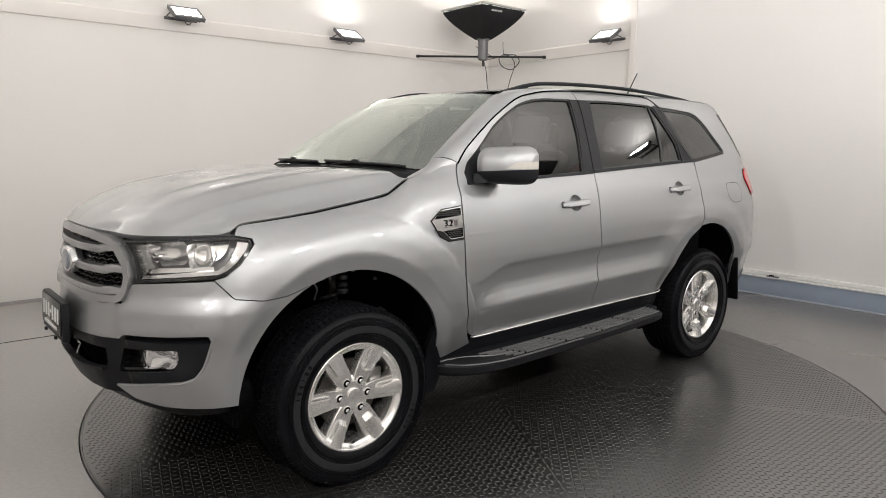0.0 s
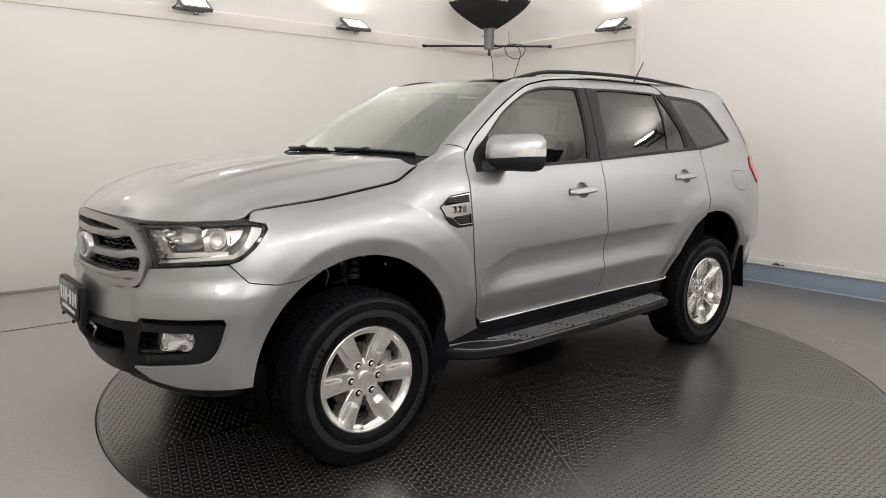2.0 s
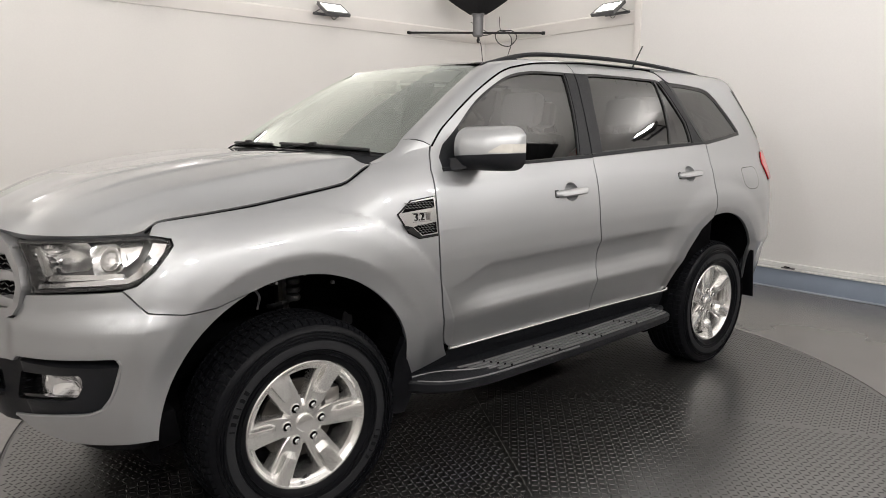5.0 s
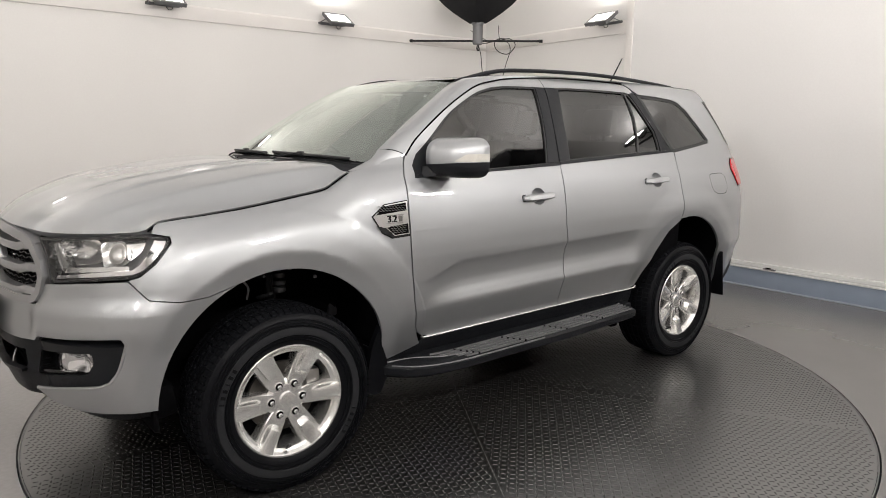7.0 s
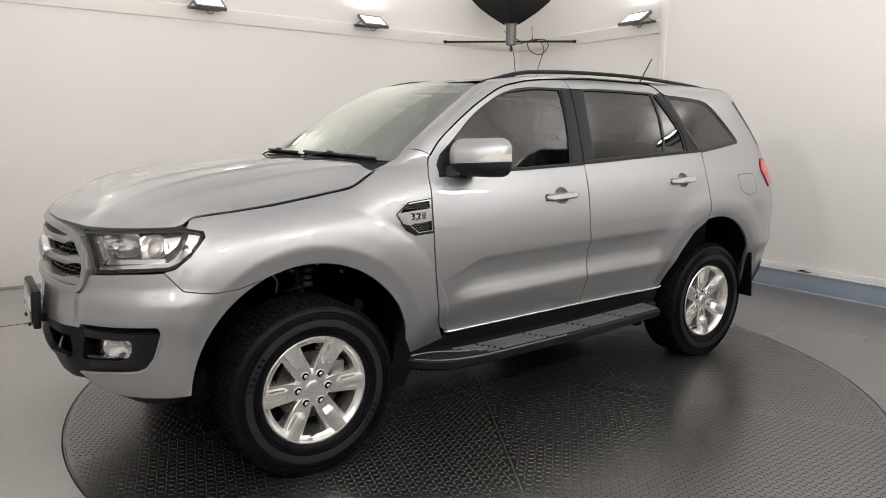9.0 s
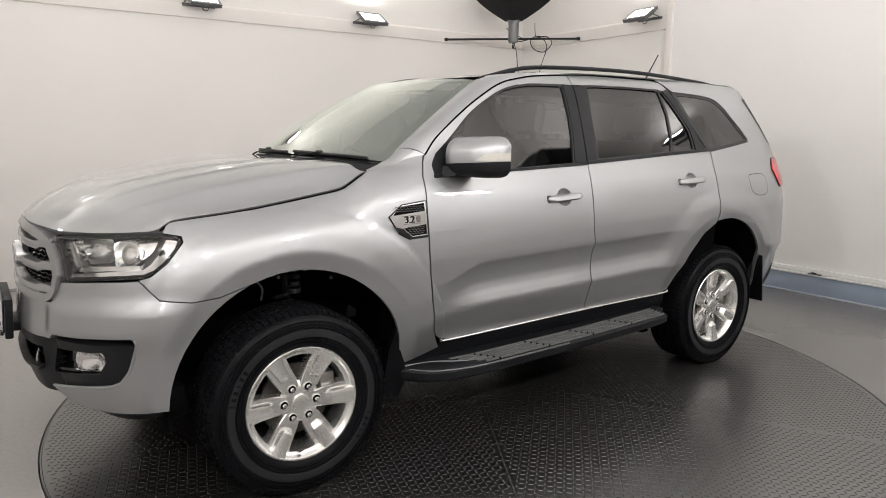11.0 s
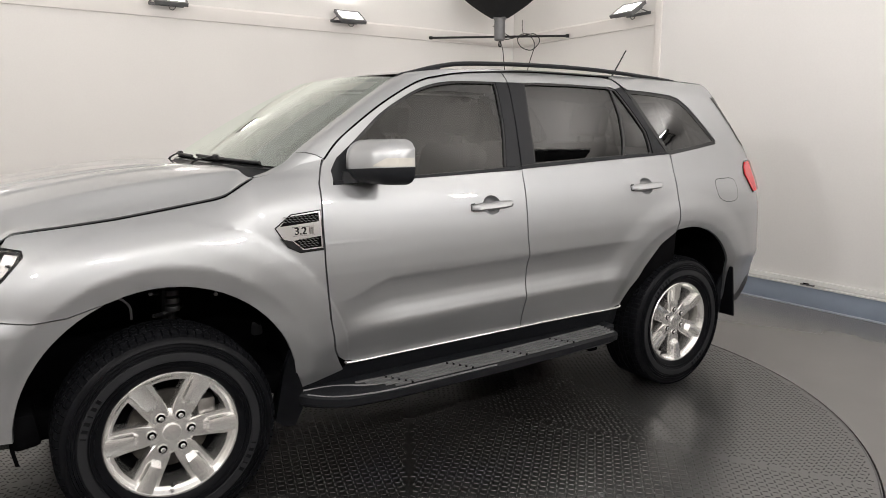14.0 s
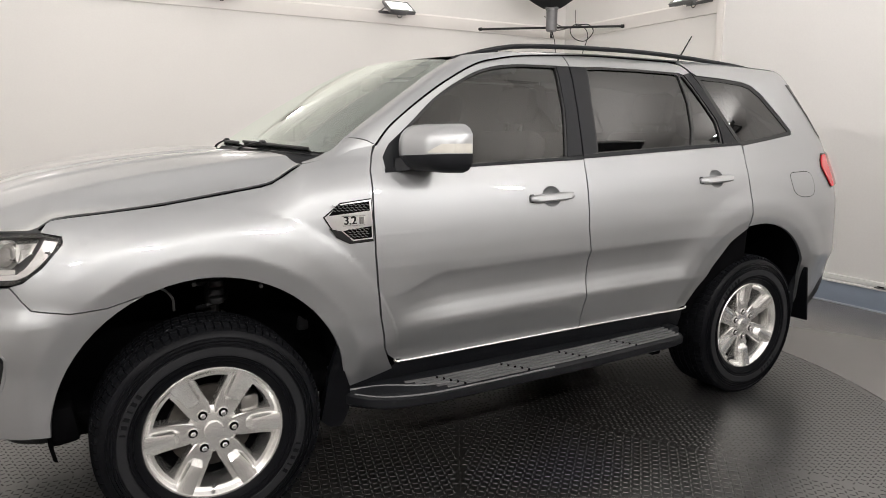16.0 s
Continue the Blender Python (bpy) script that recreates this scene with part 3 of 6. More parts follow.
# ---- the car ----
car = thing("suv", "silver grey metallic five-door SUV parked on the turntable", "car")


def ell(cx, cz, rx, rz, a0=0, a1=360, n=24):
    return [(cx + rx * math.cos(radians(a0 + (a1 - a0) * i / n)), cz + rz * math.sin(radians(a0 + (a1 - a0) * i / n))) for i in range(n + (a1 - a0 < 360))]


def inside(poly, d):
    """The outline moved inwards by d."""
    if sum(p[0] * q[1] - q[0] * p[1] for p, q in zip(poly, poly[1:] + poly[:1])) < 0:
        poly = poly[::-1]
    out = []
    for i in range(len(poly)):
        p, a, b = Vector(poly[i]), Vector(poly[i - 1]), Vector(poly[(i + 1) % len(poly)])
        e, f = (p - a).normalized(), (b - p).normalized()
        n, m = Vector((-e.y, e.x)), Vector((-f.y, f.x))
        k = (n + m)
        k = k / max(k.length_squared / 2, 0.35)
        q = p + k * d
        out.append((q.x, q.y))
    return out


FRONT_ARCH, REAR_ARCH = (-1.42, 0.40, 0.512, 0.525), (1.425, 0.40, 0.5, 0.545)
# -- wings, bumper, doors, quarters
fender = [(-1.914, 1.101), (-1.900, 1.125), (-1.885, 1.133), (-1.87, 1.136), (-1.85, 1.138), (-1.8, 1.142), (-1.7, 1.150), (-1.55, 1.164), (-1.35, 1.193), (-1.19, 1.218), (-1.155, 1.228), (-1.113, 1.252), (-1.07, 1.279), (-1.04, 1.298), (-0.97, 1.312), (-0.9, 1.325), (-0.84, 1.35), (-0.762, 1.366), (-0.778, 1.33), (-0.801, 1.271), (-0.812, 1.106),
          (-0.811, 0.95), (-0.795, 0.72), (-0.765, 0.58), (-0.73, 0.505), (-0.71, 0.47), (-0.885, 0.415)]
fender += ell(*FRONT_ARCH, 0, 110, 20) + [(-1.731, 0.857), (-1.835, 0.853), (-1.938, 0.871), (-1.979, 0.912), (-2.009, 0.940), (-1.966, 0.950), (-1.906, 0.993), (-1.843, 1.065), (-1.847, 1.088)]
part("front_wing", panel(fender, skin, 0.0135), PAINT, car, mirror=True)
bumper = [(S_NOSE, 0.845), (-2.777, 0.838), (-2.58, 0.830), (-2.42, 0.842), (-2.375, 0.918), (-2.2, 0.930), (-2.013, 0.936), (-1.981, 0.908), (-1.94, 0.867), (-1.835, 0.849), (-1.731, 0.853)]
bumper += ell(*FRONT_ARCH, 113, 176, 12) + [(-1.98, 0.44), (-2.25, 0.44), (-2.4, 0.455), (-2.48, 0.492), (-2.49, 0.502), (-2.2, 0.545), (-2.14, 0.552), (-2.092, 0.570), (-2.06, 0.61), (-2.03, 0.69), (-2.023, 0.717), (-2.028, 0.732), (-2.04, 0.737), (-2.38, 0.728), (-2.40, 0.722), (-2.425, 0.705), (-2.55, 0.695), (-2.83, 0.69), (S_NOSE, 0.688)]
part("bumper_cover", panel(bumper, skin, 0.0135), PAINT, car, mirror=True)
bm = bmesh.new()
tube(bm, catmull([skin(a, b, -0.004) for a, b in ((-2.49, 0.4995), (-2.35, 0.520), (-2.2, 0.5405), (-2.14, 0.548), (-2.088, 0.566), (-2.055, 0.61), (-2.026, 0.69), (-2.019, 0.717), (-2.026, 0.733))], 4), 0.0065, 8)
part("bumper_lip", bm, PAINT, car, "rounded painted lip round the lower insert", mirror=True)
CUP_F, CUP_R = (0.045, 1.141, 0.052, 0.045), (1.098, 1.19, 0.052, 0.045)
door_front = [(-0.752, 1.366), (-0.772, 1.33), (-0.795, 1.271), (-0.805, 1.106), (-0.804, 0.95), (-0.785, 0.70), (-0.754, 0.569), (-0.735, 0.535), (-0.705, 0.512), (-0.66, 0.502), (0.258, 0.513), (0.252, 0.70), (0.262, 0.78), (0.262, 0.86), (0.245, 0.98), (0.252, 1.2), (0.258, 1.298), (-0.4, 1.274), (-0.738, 1.262), (-0.742, 1.32)]
doors = [part("front_door", panel(door_front, skin, 0.0058, holes=[ell(*CUP_F)]), PAINT, car, mirror=True)]
door_rear = [(0.264, 0.513), (0.9, 0.526), (0.955, 0.535), (1.0, 0.617), (1.08, 0.735), (1.2, 0.862), (1.31, 0.925), (1.33, 1.009), (1.336, 1.142), (1.345, 1.30), (1.34, 1.36), (0.33, 1.305), (0.262, 1.302), (0.258, 1.2), (0.251, 0.98), (0.268, 0.86), (0.268, 0.78), (0.258, 0.70)]
doors.append(part("rear_door", panel(door_rear, skin, 0.0058, holes=[ell(*CUP_R)]), PAINT, car, mirror=True))
QUARTER_GLASS = [(1.125, 1.712), (1.30, 1.706), (1.47, 1.692), (1.53, 1.675), (1.60, 1.63), (1.70, 1.53), (1.79, 1.437), (1.785, 1.422), (1.6, 1.395), (1.345, 1.365), (1.30, 1.43), (1.2, 1.585)]
quarter = [(1.352, 1.355), (1.35, 1.30), (1.342, 1.142), (1.337, 1.0), (1.318, 0.936)] + ell(*REAR_ARCH, 98, 2, 18) + [(1.95, 0.42), (2.1, 0.45), (2.2, 0.55), (2.35, 0.60), (S_TAIL, 0.62), (S_TAIL, 1.2), (2.45, 1.2), (2.25, 1.135), (2.10, 1.115), (2.045, 1.19), (2.03, 1.23), (2.09, 1.305), (2.2, 1.31), (2.45, 1.32), (2.5, 1.45), (2.4, 1.7), (2.2, 1.762), (1.9, 1.782), (1.6, 1.793), (1.3, 1.797), (1.085, 1.797), (1.06, 1.783), (1.10, 1.735), (1.125, 1.722),
            (1.30, 1.714), (1.475, 1.70), (1.54, 1.683), (1.61, 1.635), (1.71, 1.535), (1.802, 1.437), (1.795, 1.414), (1.6, 1.387)]
part("rear_quarter", panel(quarter, skin, 0.0135), PAINT, car, mirror=True)
part("rear_bumper", panel([(1.95, 0.415), (2.12, 0.45), (2.21, 0.545), (2.36, 0.595), (S_TAIL, 0.615), (S_TAIL, 0.40), (2.3, 0.37)], skin, 0.03, 0.01, -0.004), PLASTIC, car, "black plastic lower rear bumper", mirror=True)

# -- door furniture
for (cx, cz, rx, rz), pair, name in ((CUP_F, doors[0], "f"), (CUP_R, doors[1], "r")):
    def cup(a, b, o, cx=cx, cz=cz, rx=rx, rz=rz):
        k = min(((a - cx) / rx) ** 2 + ((b - cz) / rz) ** 2, 1.0)
        return skin(a, b, o - 0.022 * (1 - k * k))
    part("handle_cup", panel(ell(cx, cz, rx, rz), cup, 0.012, 0), PAINT, pair[0], mirror=pair[1])
    slope = 0.045
    rows = []
    for i in range(15):
        t = i / 14
        s = cx - 0.118 + 0.236 * t
        z = cz + slope * (s - cx) - 0.002
        lift = 0.030 * min(1, math.sin(math.pi * (0.06 + 0.88 * t)) * 2.2)
        h = 0.0165 * (1 - 0.35 * (2 * t - 1) ** 6)
        rows.append([skin(s, z + h * q, lift * w) for q, w in ((-1.0, 0.15), (-1.0, 0.7), (-0.6, 1.0), (0.6, 1.0), (1.0, 0.72), (1.0, 0.15))])
    bm = bmesh.new()
    vs = loft(bm, rows)
    bm.faces.new(vs[0][::-1]), bm.faces.new(vs[-1])
    bmesh.ops.recalc_face_normals(bm, faces=bm.faces)
    part("door_handle", bm, PAINT, pair[0], mirror=pair[1], angle=50)
    part("handle_seal", panel(rounded([(cx - 0.121, cz - 0.024), (cx - 0.092, cz - 0.023), (cx - 0.092, cz + 0.013), (cx - 0.121, cz + 0.012)], 0.01), skin, 0.02, 0.004, 0.0015), SEAL, pair[0], mirror=pair[1])

# -- window frames, glass, pillars
def arc(pts, n=4):
    """A smooth outline through the points."""
    return [(q.x, q.y) for q in catmull(pts, n)]


gap_top = [(-0.752, 1.366), (-0.689, 1.437), (-0.588, 1.513), (-0.442, 1.606), (-0.289, 1.687), (-0.2, 1.722), (-0.13, 1.738), (0.031, 1.765)]
glass_front = arc([(-0.60, 1.440), (-0.52, 1.505), (-0.455, 1.556), (-0.304, 1.64), (-0.189, 1.686), (-0.038, 1.713), (0.1, 1.719), (0.206, 1.72)]) + [ (0.203, 1.53), (0.19, 1.44), (0.165, 1.308), (-0.3, 1.288), (-0.60, 1.279)]
frame_front = arc(gap_top) + [(0.286, 1.783), (0.286, 1.728)] + arc([(0.2, 1.728), (-0.038, 1.721), (-0.192, 1.694), (-0.308, 1.648), (-0.459, 1.563), (-0.60, 1.451)]) + [(-0.70, 1.372), (-0.735, 1.32), (-0.733, 1.268), (-0.742, 1.266)]
part("front_window_frame", panel(frame_front, skin, 0.03, 0.012, -0.003), PAINT, doors[0][0], mirror=doors[0][1])
part("mirror_sail", panel([(-0.733, 1.268), (-0.735, 1.32), (-0.70, 1.372), (-0.60, 1.451), (-0.60, 1.279)], skin, 0.03, 0.006, -0.004), PLASTIC, doors[0][0], "black plastic corner behind the mirror", mirror=doors[0][1])
part("window_glass", panel(glass_front, skin, 0.05, 0.0, -0.014), GLASS_TINT, doors[0][0], "lightly tinted side glass", mirror=doors[0][1])
part("glass_seal", panel(inside(glass_front, -0.007), skin, 0.05, 0.01, -0.006, holes=[inside(glass_front, 0.004)]), SEAL, doors[0][0], mirror=doors[0][1])
part("belt_moulding", panel([(-0.738, 1.263), (-0.4, 1.2745), (0.258, 1.2985), (0.258, 1.316), (-0.3, 1.290), (-0.735, 1.278)], skin, 0.04, 0.01, 0.004), PLASTIC, doors[0][0], mirror=doors[0][1])
part("pillar_cover", panel([(0.212, 1.726), (0.284, 1.726), (0.276, 1.53), (0.262, 1.355), (0.258, 1.318), (0.171, 1.314), (0.196, 1.44), (0.208, 1.53)], skin, 0.03, 0.008, -0.002), PLASTIC, doors[0][0], "dark grey pillar cover", mirror=doors[0][1])
glass_rear = [(0.392, 1.722), (0.474, 1.727), (0.7, 1.729), (0.963, 1.725), (0.99, 1.70), (1.012, 1.574), (1.0, 1.443), (0.973, 1.357), (0.354, 1.326), (0.363, 1.413), (0.372, 1.56)]
glass_small = [(1.005, 1.722), (1.025, 1.715), (1.134, 1.565), (1.185, 1.485), (1.196, 1.42), (1.196, 1.368), (0.992, 1.358), (1.018, 1.45), (1.03, 1.574)]
frame_rear = [(0.292, 1.786), (0.543, 1.793), (0.982, 1.787), (1.05, 1.775), (1.098, 1.715), (1.191, 1.577), (1.282, 1.415), (1.32, 1.372), (1.34, 1.363), (1.21, 1.362), (1.208, 1.42), (1.196, 1.49), (1.14, 1.572), (1.033, 1.722), (1.0, 1.731), (0.7, 1.737), (0.47, 1.735), (0.36, 1.73), (0.292, 1.729)]
part("rear_window_frame", panel([p for p in frame_rear[:5]] + [(1.082, 1.735), (1.033, 1.722)] + frame_rear[14:], skin, 0.03, 0.012, -0.003), PAINT, doors[1][0], mirror=doors[1][1])
part("pillar_cover", panel([(1.033, 1.722), (1.082, 1.735), (1.098, 1.715), (1.191, 1.577), (1.282, 1.415), (1.32, 1.372), (1.335, 1.363), (1.21, 1.365), (1.208, 1.42), (1.196, 1.49), (1.14, 1.572)], skin, 0.03, 0.008, -0.003), PLASTIC, doors[1][0], "dark grey pillar cover", mirror=doors[1][1])
part("pillar_cover", panel([(0.290, 1.727), (0.385, 1.728), (0.366, 1.56), (0.356, 1.413), (0.348, 1.318), (0.266, 1.315), (0.270, 1.355), (0.282, 1.53)], skin, 0.03, 0.008, -0.002), PLASTIC, doors[1][0], "dark grey pillar cover", mirror=doors[1][1])
part("division_bar", panel([(0.988, 1.722), (1.005, 1.722), (1.03, 1.574), (1.018, 1.45), (0.992, 1.358), (0.973, 1.357), (1.0, 1.443), (1.012, 1.574)], skin, 0.03, 0.008, -0.007), SEAL, doors[1][0], mirror=doors[1][1])
for poly in (glass_rear, glass_small):
    part("window_glass", panel(poly, skin, 0.05, 0.0, -0.014), GLASS_DARK, doors[1][0], "dark privacy glass", mirror=doors[1][1])
part("glass_seal", panel(inside(glass_rear[:4] + glass_small[1:6] + glass_rear[8:], -0.006), skin, 0.05, 0.01, -0.006, holes=[inside(glass_rear[:4] + glass_small[1:6] + glass_rear[8:], 0.004)]), SEAL, doors[1][0], mirror=doors[1][1])
part("belt_moulding", panel([(0.262, 1.3025), (0.33, 1.3055), (1.34, 1.360), (1.325, 1.372), (0.973, 1.359), (0.354, 1.326), (0.262, 1.319)], skin, 0.04, 0.01, 0.004), PLASTIC, doors[1][0], mirror=doors[1][1])
part("quarter_glass", panel(QUARTER_GLASS, skin, 0.05, 0.0, -0.008), GLASS_DARK, car, "dark privacy glass", mirror=True)
part("quarter_seal", panel(inside(QUARTER_GLASS, -0.012), skin, 0.05, 0.006, -0.005, holes=[inside(QUARTER_GLASS, 0.012)]), SEAL, car, mirror=True)

# -- roof, cant rails, screen
ROOF_END = 2.10
bm = bmesh.new()
rows = []
for i in range(46):
    t = i / 45
    row = []
    for j in range(-12, 13):
        u = j / 12
        xa = -0.452 + 0.14 * abs(u) ** 2.4
        x = xa + (ROOF_END - 0.16 * abs(u) ** 3 - xa) * t
        half = 0.568 - 0.008 * smooth(0, 0.25, t) - 0.05 * smooth(0.7, 1.0, t)
        row.append(Vector((x, half * u, roof_z(x, half * u))))
    rows.append(row)
loft(bm, rows)
bmesh.ops.recalc_face_normals(bm, faces=bm.faces)
part("roof", bm, PAINT, car)
roof_edge = [r[0] for r in rows]


def edge_at(x):
    for a, b in zip(roof_edge, roof_edge[1:]):
        if a.x <= x <= b.x:
            return a.lerp(b, (x - a.x) / (b.x - a.x))
    return roof_edge[0] if x < roof_edge[0].x else roof_edge[-1]


# the cant rail runs from the windscreen foot up the pillar and back over the doors
rail_rows = []
upper = catmull([(s, z + 0.004) for s, z in gap_top + [(0.286, 1.785), (0.55, 1.795), (0.9, 1.794), (1.085, 1.797), (1.3, 1.798), (1.6, 1.794), (1.9, 1.783), (2.15, 1.765)]], 4)
for i, q in enumerate(upper):
    p = skin(q.x, q.y)
    if p.x < -0.27:
        v = 0.12 + 0.88 * (p.x + 0.752) / (-0.27 + 0.752)
        e = screen(-1, min(max(v, 0), 1)) + Vector((0, 0.008, 0.004))
    else:
        e = edge_at(p.x + 0.0) + Vector((0, 0.0, 0.0))
    mid = (p + e) / 2 + Vector((-0.004, -0.014, 0.014)) * (1.0 if p.x < 0 else 0.5)
    rail_rows.append([p, p.lerp(mid, 0.55) + Vector((0, -0.003, 0.003)), mid, mid.lerp(e, 0.5) + Vector((-0.002, -0.002, 0.004)), e])
bm = bmesh.new()
loft(bm, rail_rows)
bmesh.ops.recalc_face_normals(bm, faces=bm.faces)
part("cant_rail", bm, PAINT, car, mirror=True)
# near-black tube over the doors, paints the shade of their upper gap
bm = bmesh.new()
tube(bm, catmull([skin(a, b, 0.0005) for a, b in gap_top + [(0.286, 1.785), (0.55, 1.795), (0.9, 1.794), (1.04, 1.790)]], 4), 0.0042, 6)
part("door_seal", bm, CAVITY, car, "black line darkening the gap along the door tops", mirror=True)
bm = panel([(-1, 0.0), (1, 0.0), (1, 1), (-1, 1)], screen, 0.08, 0)
bmesh.ops.reverse_faces(bm, faces=bm.faces)
part("windscreen", bm, GLASS_CLEAR, car, "clear windscreen glass")
part("screen_border", panel([(-1.0, -0.02), (1.0, -0.02), (1.0, 1.0), (-1.0, 1.0)], lambda u, v, o: screen(u, v, o - 0.006), 0.08, 0, holes=[[(-0.94, 0.07), (0.94, 0.07), (0.93, 0.94), (-0.93, 0.94)]]), GLOSS_BLACK, car, "black ceramic border of the windscreen")

# -- bonnet and scuttle
bm = bmesh.new()
N = 90
rows = [[hood(u / N, v / 48) for u in range(-N, N + 1)] for v in range(49)]
rows.insert(0, [p + Vector((0.02, 0, -0.022)) for p in rows[0]])
rows.append([p + Vector((0.01, 0, -0.02)) for p in rows[-1]])
rows = [[r[0] + Vector((0, 0.008, -0.022))] + r + [r[-1] + Vector((0, -0.008, -0.022))] for r in rows]
loft(bm, rows)
bmesh.ops.recalc_face_normals(bm, faces=bm.faces)
if sum(f.normal.z for f in bm.faces) < 0:
    bmesh.ops.reverse_faces(bm, faces=bm.faces)
part("bonnet", bm, PAINT, car, angle=40)
bm = bmesh.new()
rows = []
for k in range(7):
    t = k / 6
    rows.append([hood(u / 12, 1.0).lerp(screen(u / 12, 0.0), t) + Vector((0, 0, -0.022 * math.sin(math.pi * min(t * 1.4, 1)) - 0.012)) for u in range(-12, 13)])
loft(bm, rows)
part("scuttle", bm, PLASTIC, car, "black plastic scuttle panel below the windscreen")
bm = bmesh.new()
foot = [(-1.04, 1.300), (-0.97, 1.312), (-0.9, 1.325), (-0.84, 1.35), (-0.754, 1.3675)]
heads = (hood(-1, 1.0) + Vector((0.01, 0.03, -0.002)), screen(-0.97, -0.05), screen(-1.0, 0.03), screen(-1.0, 0.075), screen(-1.0, 0.118) + Vector((0, 0.008, 0.004)))
rows = []
for i, ((a, b), q) in enumerate(zip(foot, heads)):
    p = skin(a, b)
    mid = (p + q) / 2 + Vector((0, 0, 0.005)).lerp(Vector((-0.004, -0.012, 0.011)), (i / 4) ** 3)
    rows.append([p, p.lerp(mid, 0.55) + Vector((0, -0.003, 0.003)) * (i / 4), mid, mid.lerp(q, 0.5) + Vector((-0.002, -0.002, 0.004)) * (i / 4), q])
loft(bm, rows)
bmesh.ops.recalc_face_normals(bm, faces=bm.faces)
part("pillar_foot", bm, PAINT, car, mirror=True)
# near-black tube laid in the bonnet gap to deepen its shade
bm = bmesh.new()
tube(bm, [hood(-1.0, v / 40) + Vector((0, -0.004, -0.009)) for v in range(41)], 0.0042, 6)
part("bonnet_joint", bm, CAVITY, car, "dark joint between bonnet and wing", mirror=True)


def wiper(y0, y1, y2):
    """A parked wiper: its arm from the spindle at y0 to the blade, which lies from y1 to y2."""
    root = screen(y0 / 0.725, -0.07, -0.006)
    mid = (y1 + y2) / 2
    bm = bmesh.new()
    tube(bm, catmull([root, screen((y0 * 0.7 + mid * 0.3) / 0.725, -0.035, 0.012), screen(mid / 0.725, 0.018, 0.016)], 6), lambda t: 0.008 - 0.003 * t, 8, flat=0.6)
    arm = part("wiper_arm", bm, PLASTIC, car)
    bm = bmesh.new()
    tube(bm, [screen((y1 + (y2 - y1) * t) / 0.725, 0.006 + 0.012 * t, 0.008) for t in (0, 0.15, 0.3, 0.45, 0.6, 0.75, 0.9, 1.0)], 0.0052, 8, flat=1.2)
    part("blade", bm, SEAL, arm)
    part("spindle_cover", box((0.055, 0.04, 0.022), Matrix.Translation(root), 0.009), PLASTIC, arm)
    part("blade_clip", box((0.018, 0.05, 0.014), Matrix.Translation(screen(mid / 0.725, 0.018, 0.015)), 0.006), SEAL, arm)


wiper(-0.16, -0.66, -0.12)
wiper(0.46, -0.06, 0.50)

# -- dark backing sheets that paint the shade behind the joints, arch liners, floor pan
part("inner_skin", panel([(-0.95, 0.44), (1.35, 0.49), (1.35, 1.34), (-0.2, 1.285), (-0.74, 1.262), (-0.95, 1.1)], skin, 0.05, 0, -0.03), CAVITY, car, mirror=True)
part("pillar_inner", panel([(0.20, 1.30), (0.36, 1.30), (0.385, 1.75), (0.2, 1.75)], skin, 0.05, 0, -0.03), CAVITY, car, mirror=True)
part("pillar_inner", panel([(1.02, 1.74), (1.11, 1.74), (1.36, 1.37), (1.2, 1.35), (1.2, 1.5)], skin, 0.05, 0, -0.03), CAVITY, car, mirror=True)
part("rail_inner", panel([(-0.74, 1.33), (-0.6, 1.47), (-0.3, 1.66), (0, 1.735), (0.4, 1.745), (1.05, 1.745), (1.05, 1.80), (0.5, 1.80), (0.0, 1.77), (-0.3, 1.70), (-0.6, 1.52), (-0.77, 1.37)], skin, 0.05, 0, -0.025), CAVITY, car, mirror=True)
part("lamp_bay", panel([(S_NOSE, 0.45), (S_NOSE, 1.10), (-2.5, 1.07), (-2.2, 1.07), (-1.86, 1.07), (-1.86, 0.9), (-2.0, 0.5)], skin, 0.05, 0, -0.14), CAVITY, car, mirror=True)
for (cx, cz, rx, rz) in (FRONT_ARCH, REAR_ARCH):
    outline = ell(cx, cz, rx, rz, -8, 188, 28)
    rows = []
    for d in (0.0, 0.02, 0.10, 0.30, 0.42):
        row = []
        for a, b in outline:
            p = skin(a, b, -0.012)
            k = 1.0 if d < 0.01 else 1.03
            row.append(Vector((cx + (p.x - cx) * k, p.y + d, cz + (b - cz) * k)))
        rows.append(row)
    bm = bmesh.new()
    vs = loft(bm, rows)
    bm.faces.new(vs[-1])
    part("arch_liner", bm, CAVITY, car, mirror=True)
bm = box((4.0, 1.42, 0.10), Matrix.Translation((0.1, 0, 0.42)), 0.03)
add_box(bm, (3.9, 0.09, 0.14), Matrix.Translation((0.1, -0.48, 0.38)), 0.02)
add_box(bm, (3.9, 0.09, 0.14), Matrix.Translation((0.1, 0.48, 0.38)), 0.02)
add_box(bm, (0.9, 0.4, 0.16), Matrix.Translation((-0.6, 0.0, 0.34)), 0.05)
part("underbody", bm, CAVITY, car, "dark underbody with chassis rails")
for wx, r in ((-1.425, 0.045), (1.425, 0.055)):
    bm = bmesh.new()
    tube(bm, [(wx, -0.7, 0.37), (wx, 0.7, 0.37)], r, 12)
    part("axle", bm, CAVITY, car)
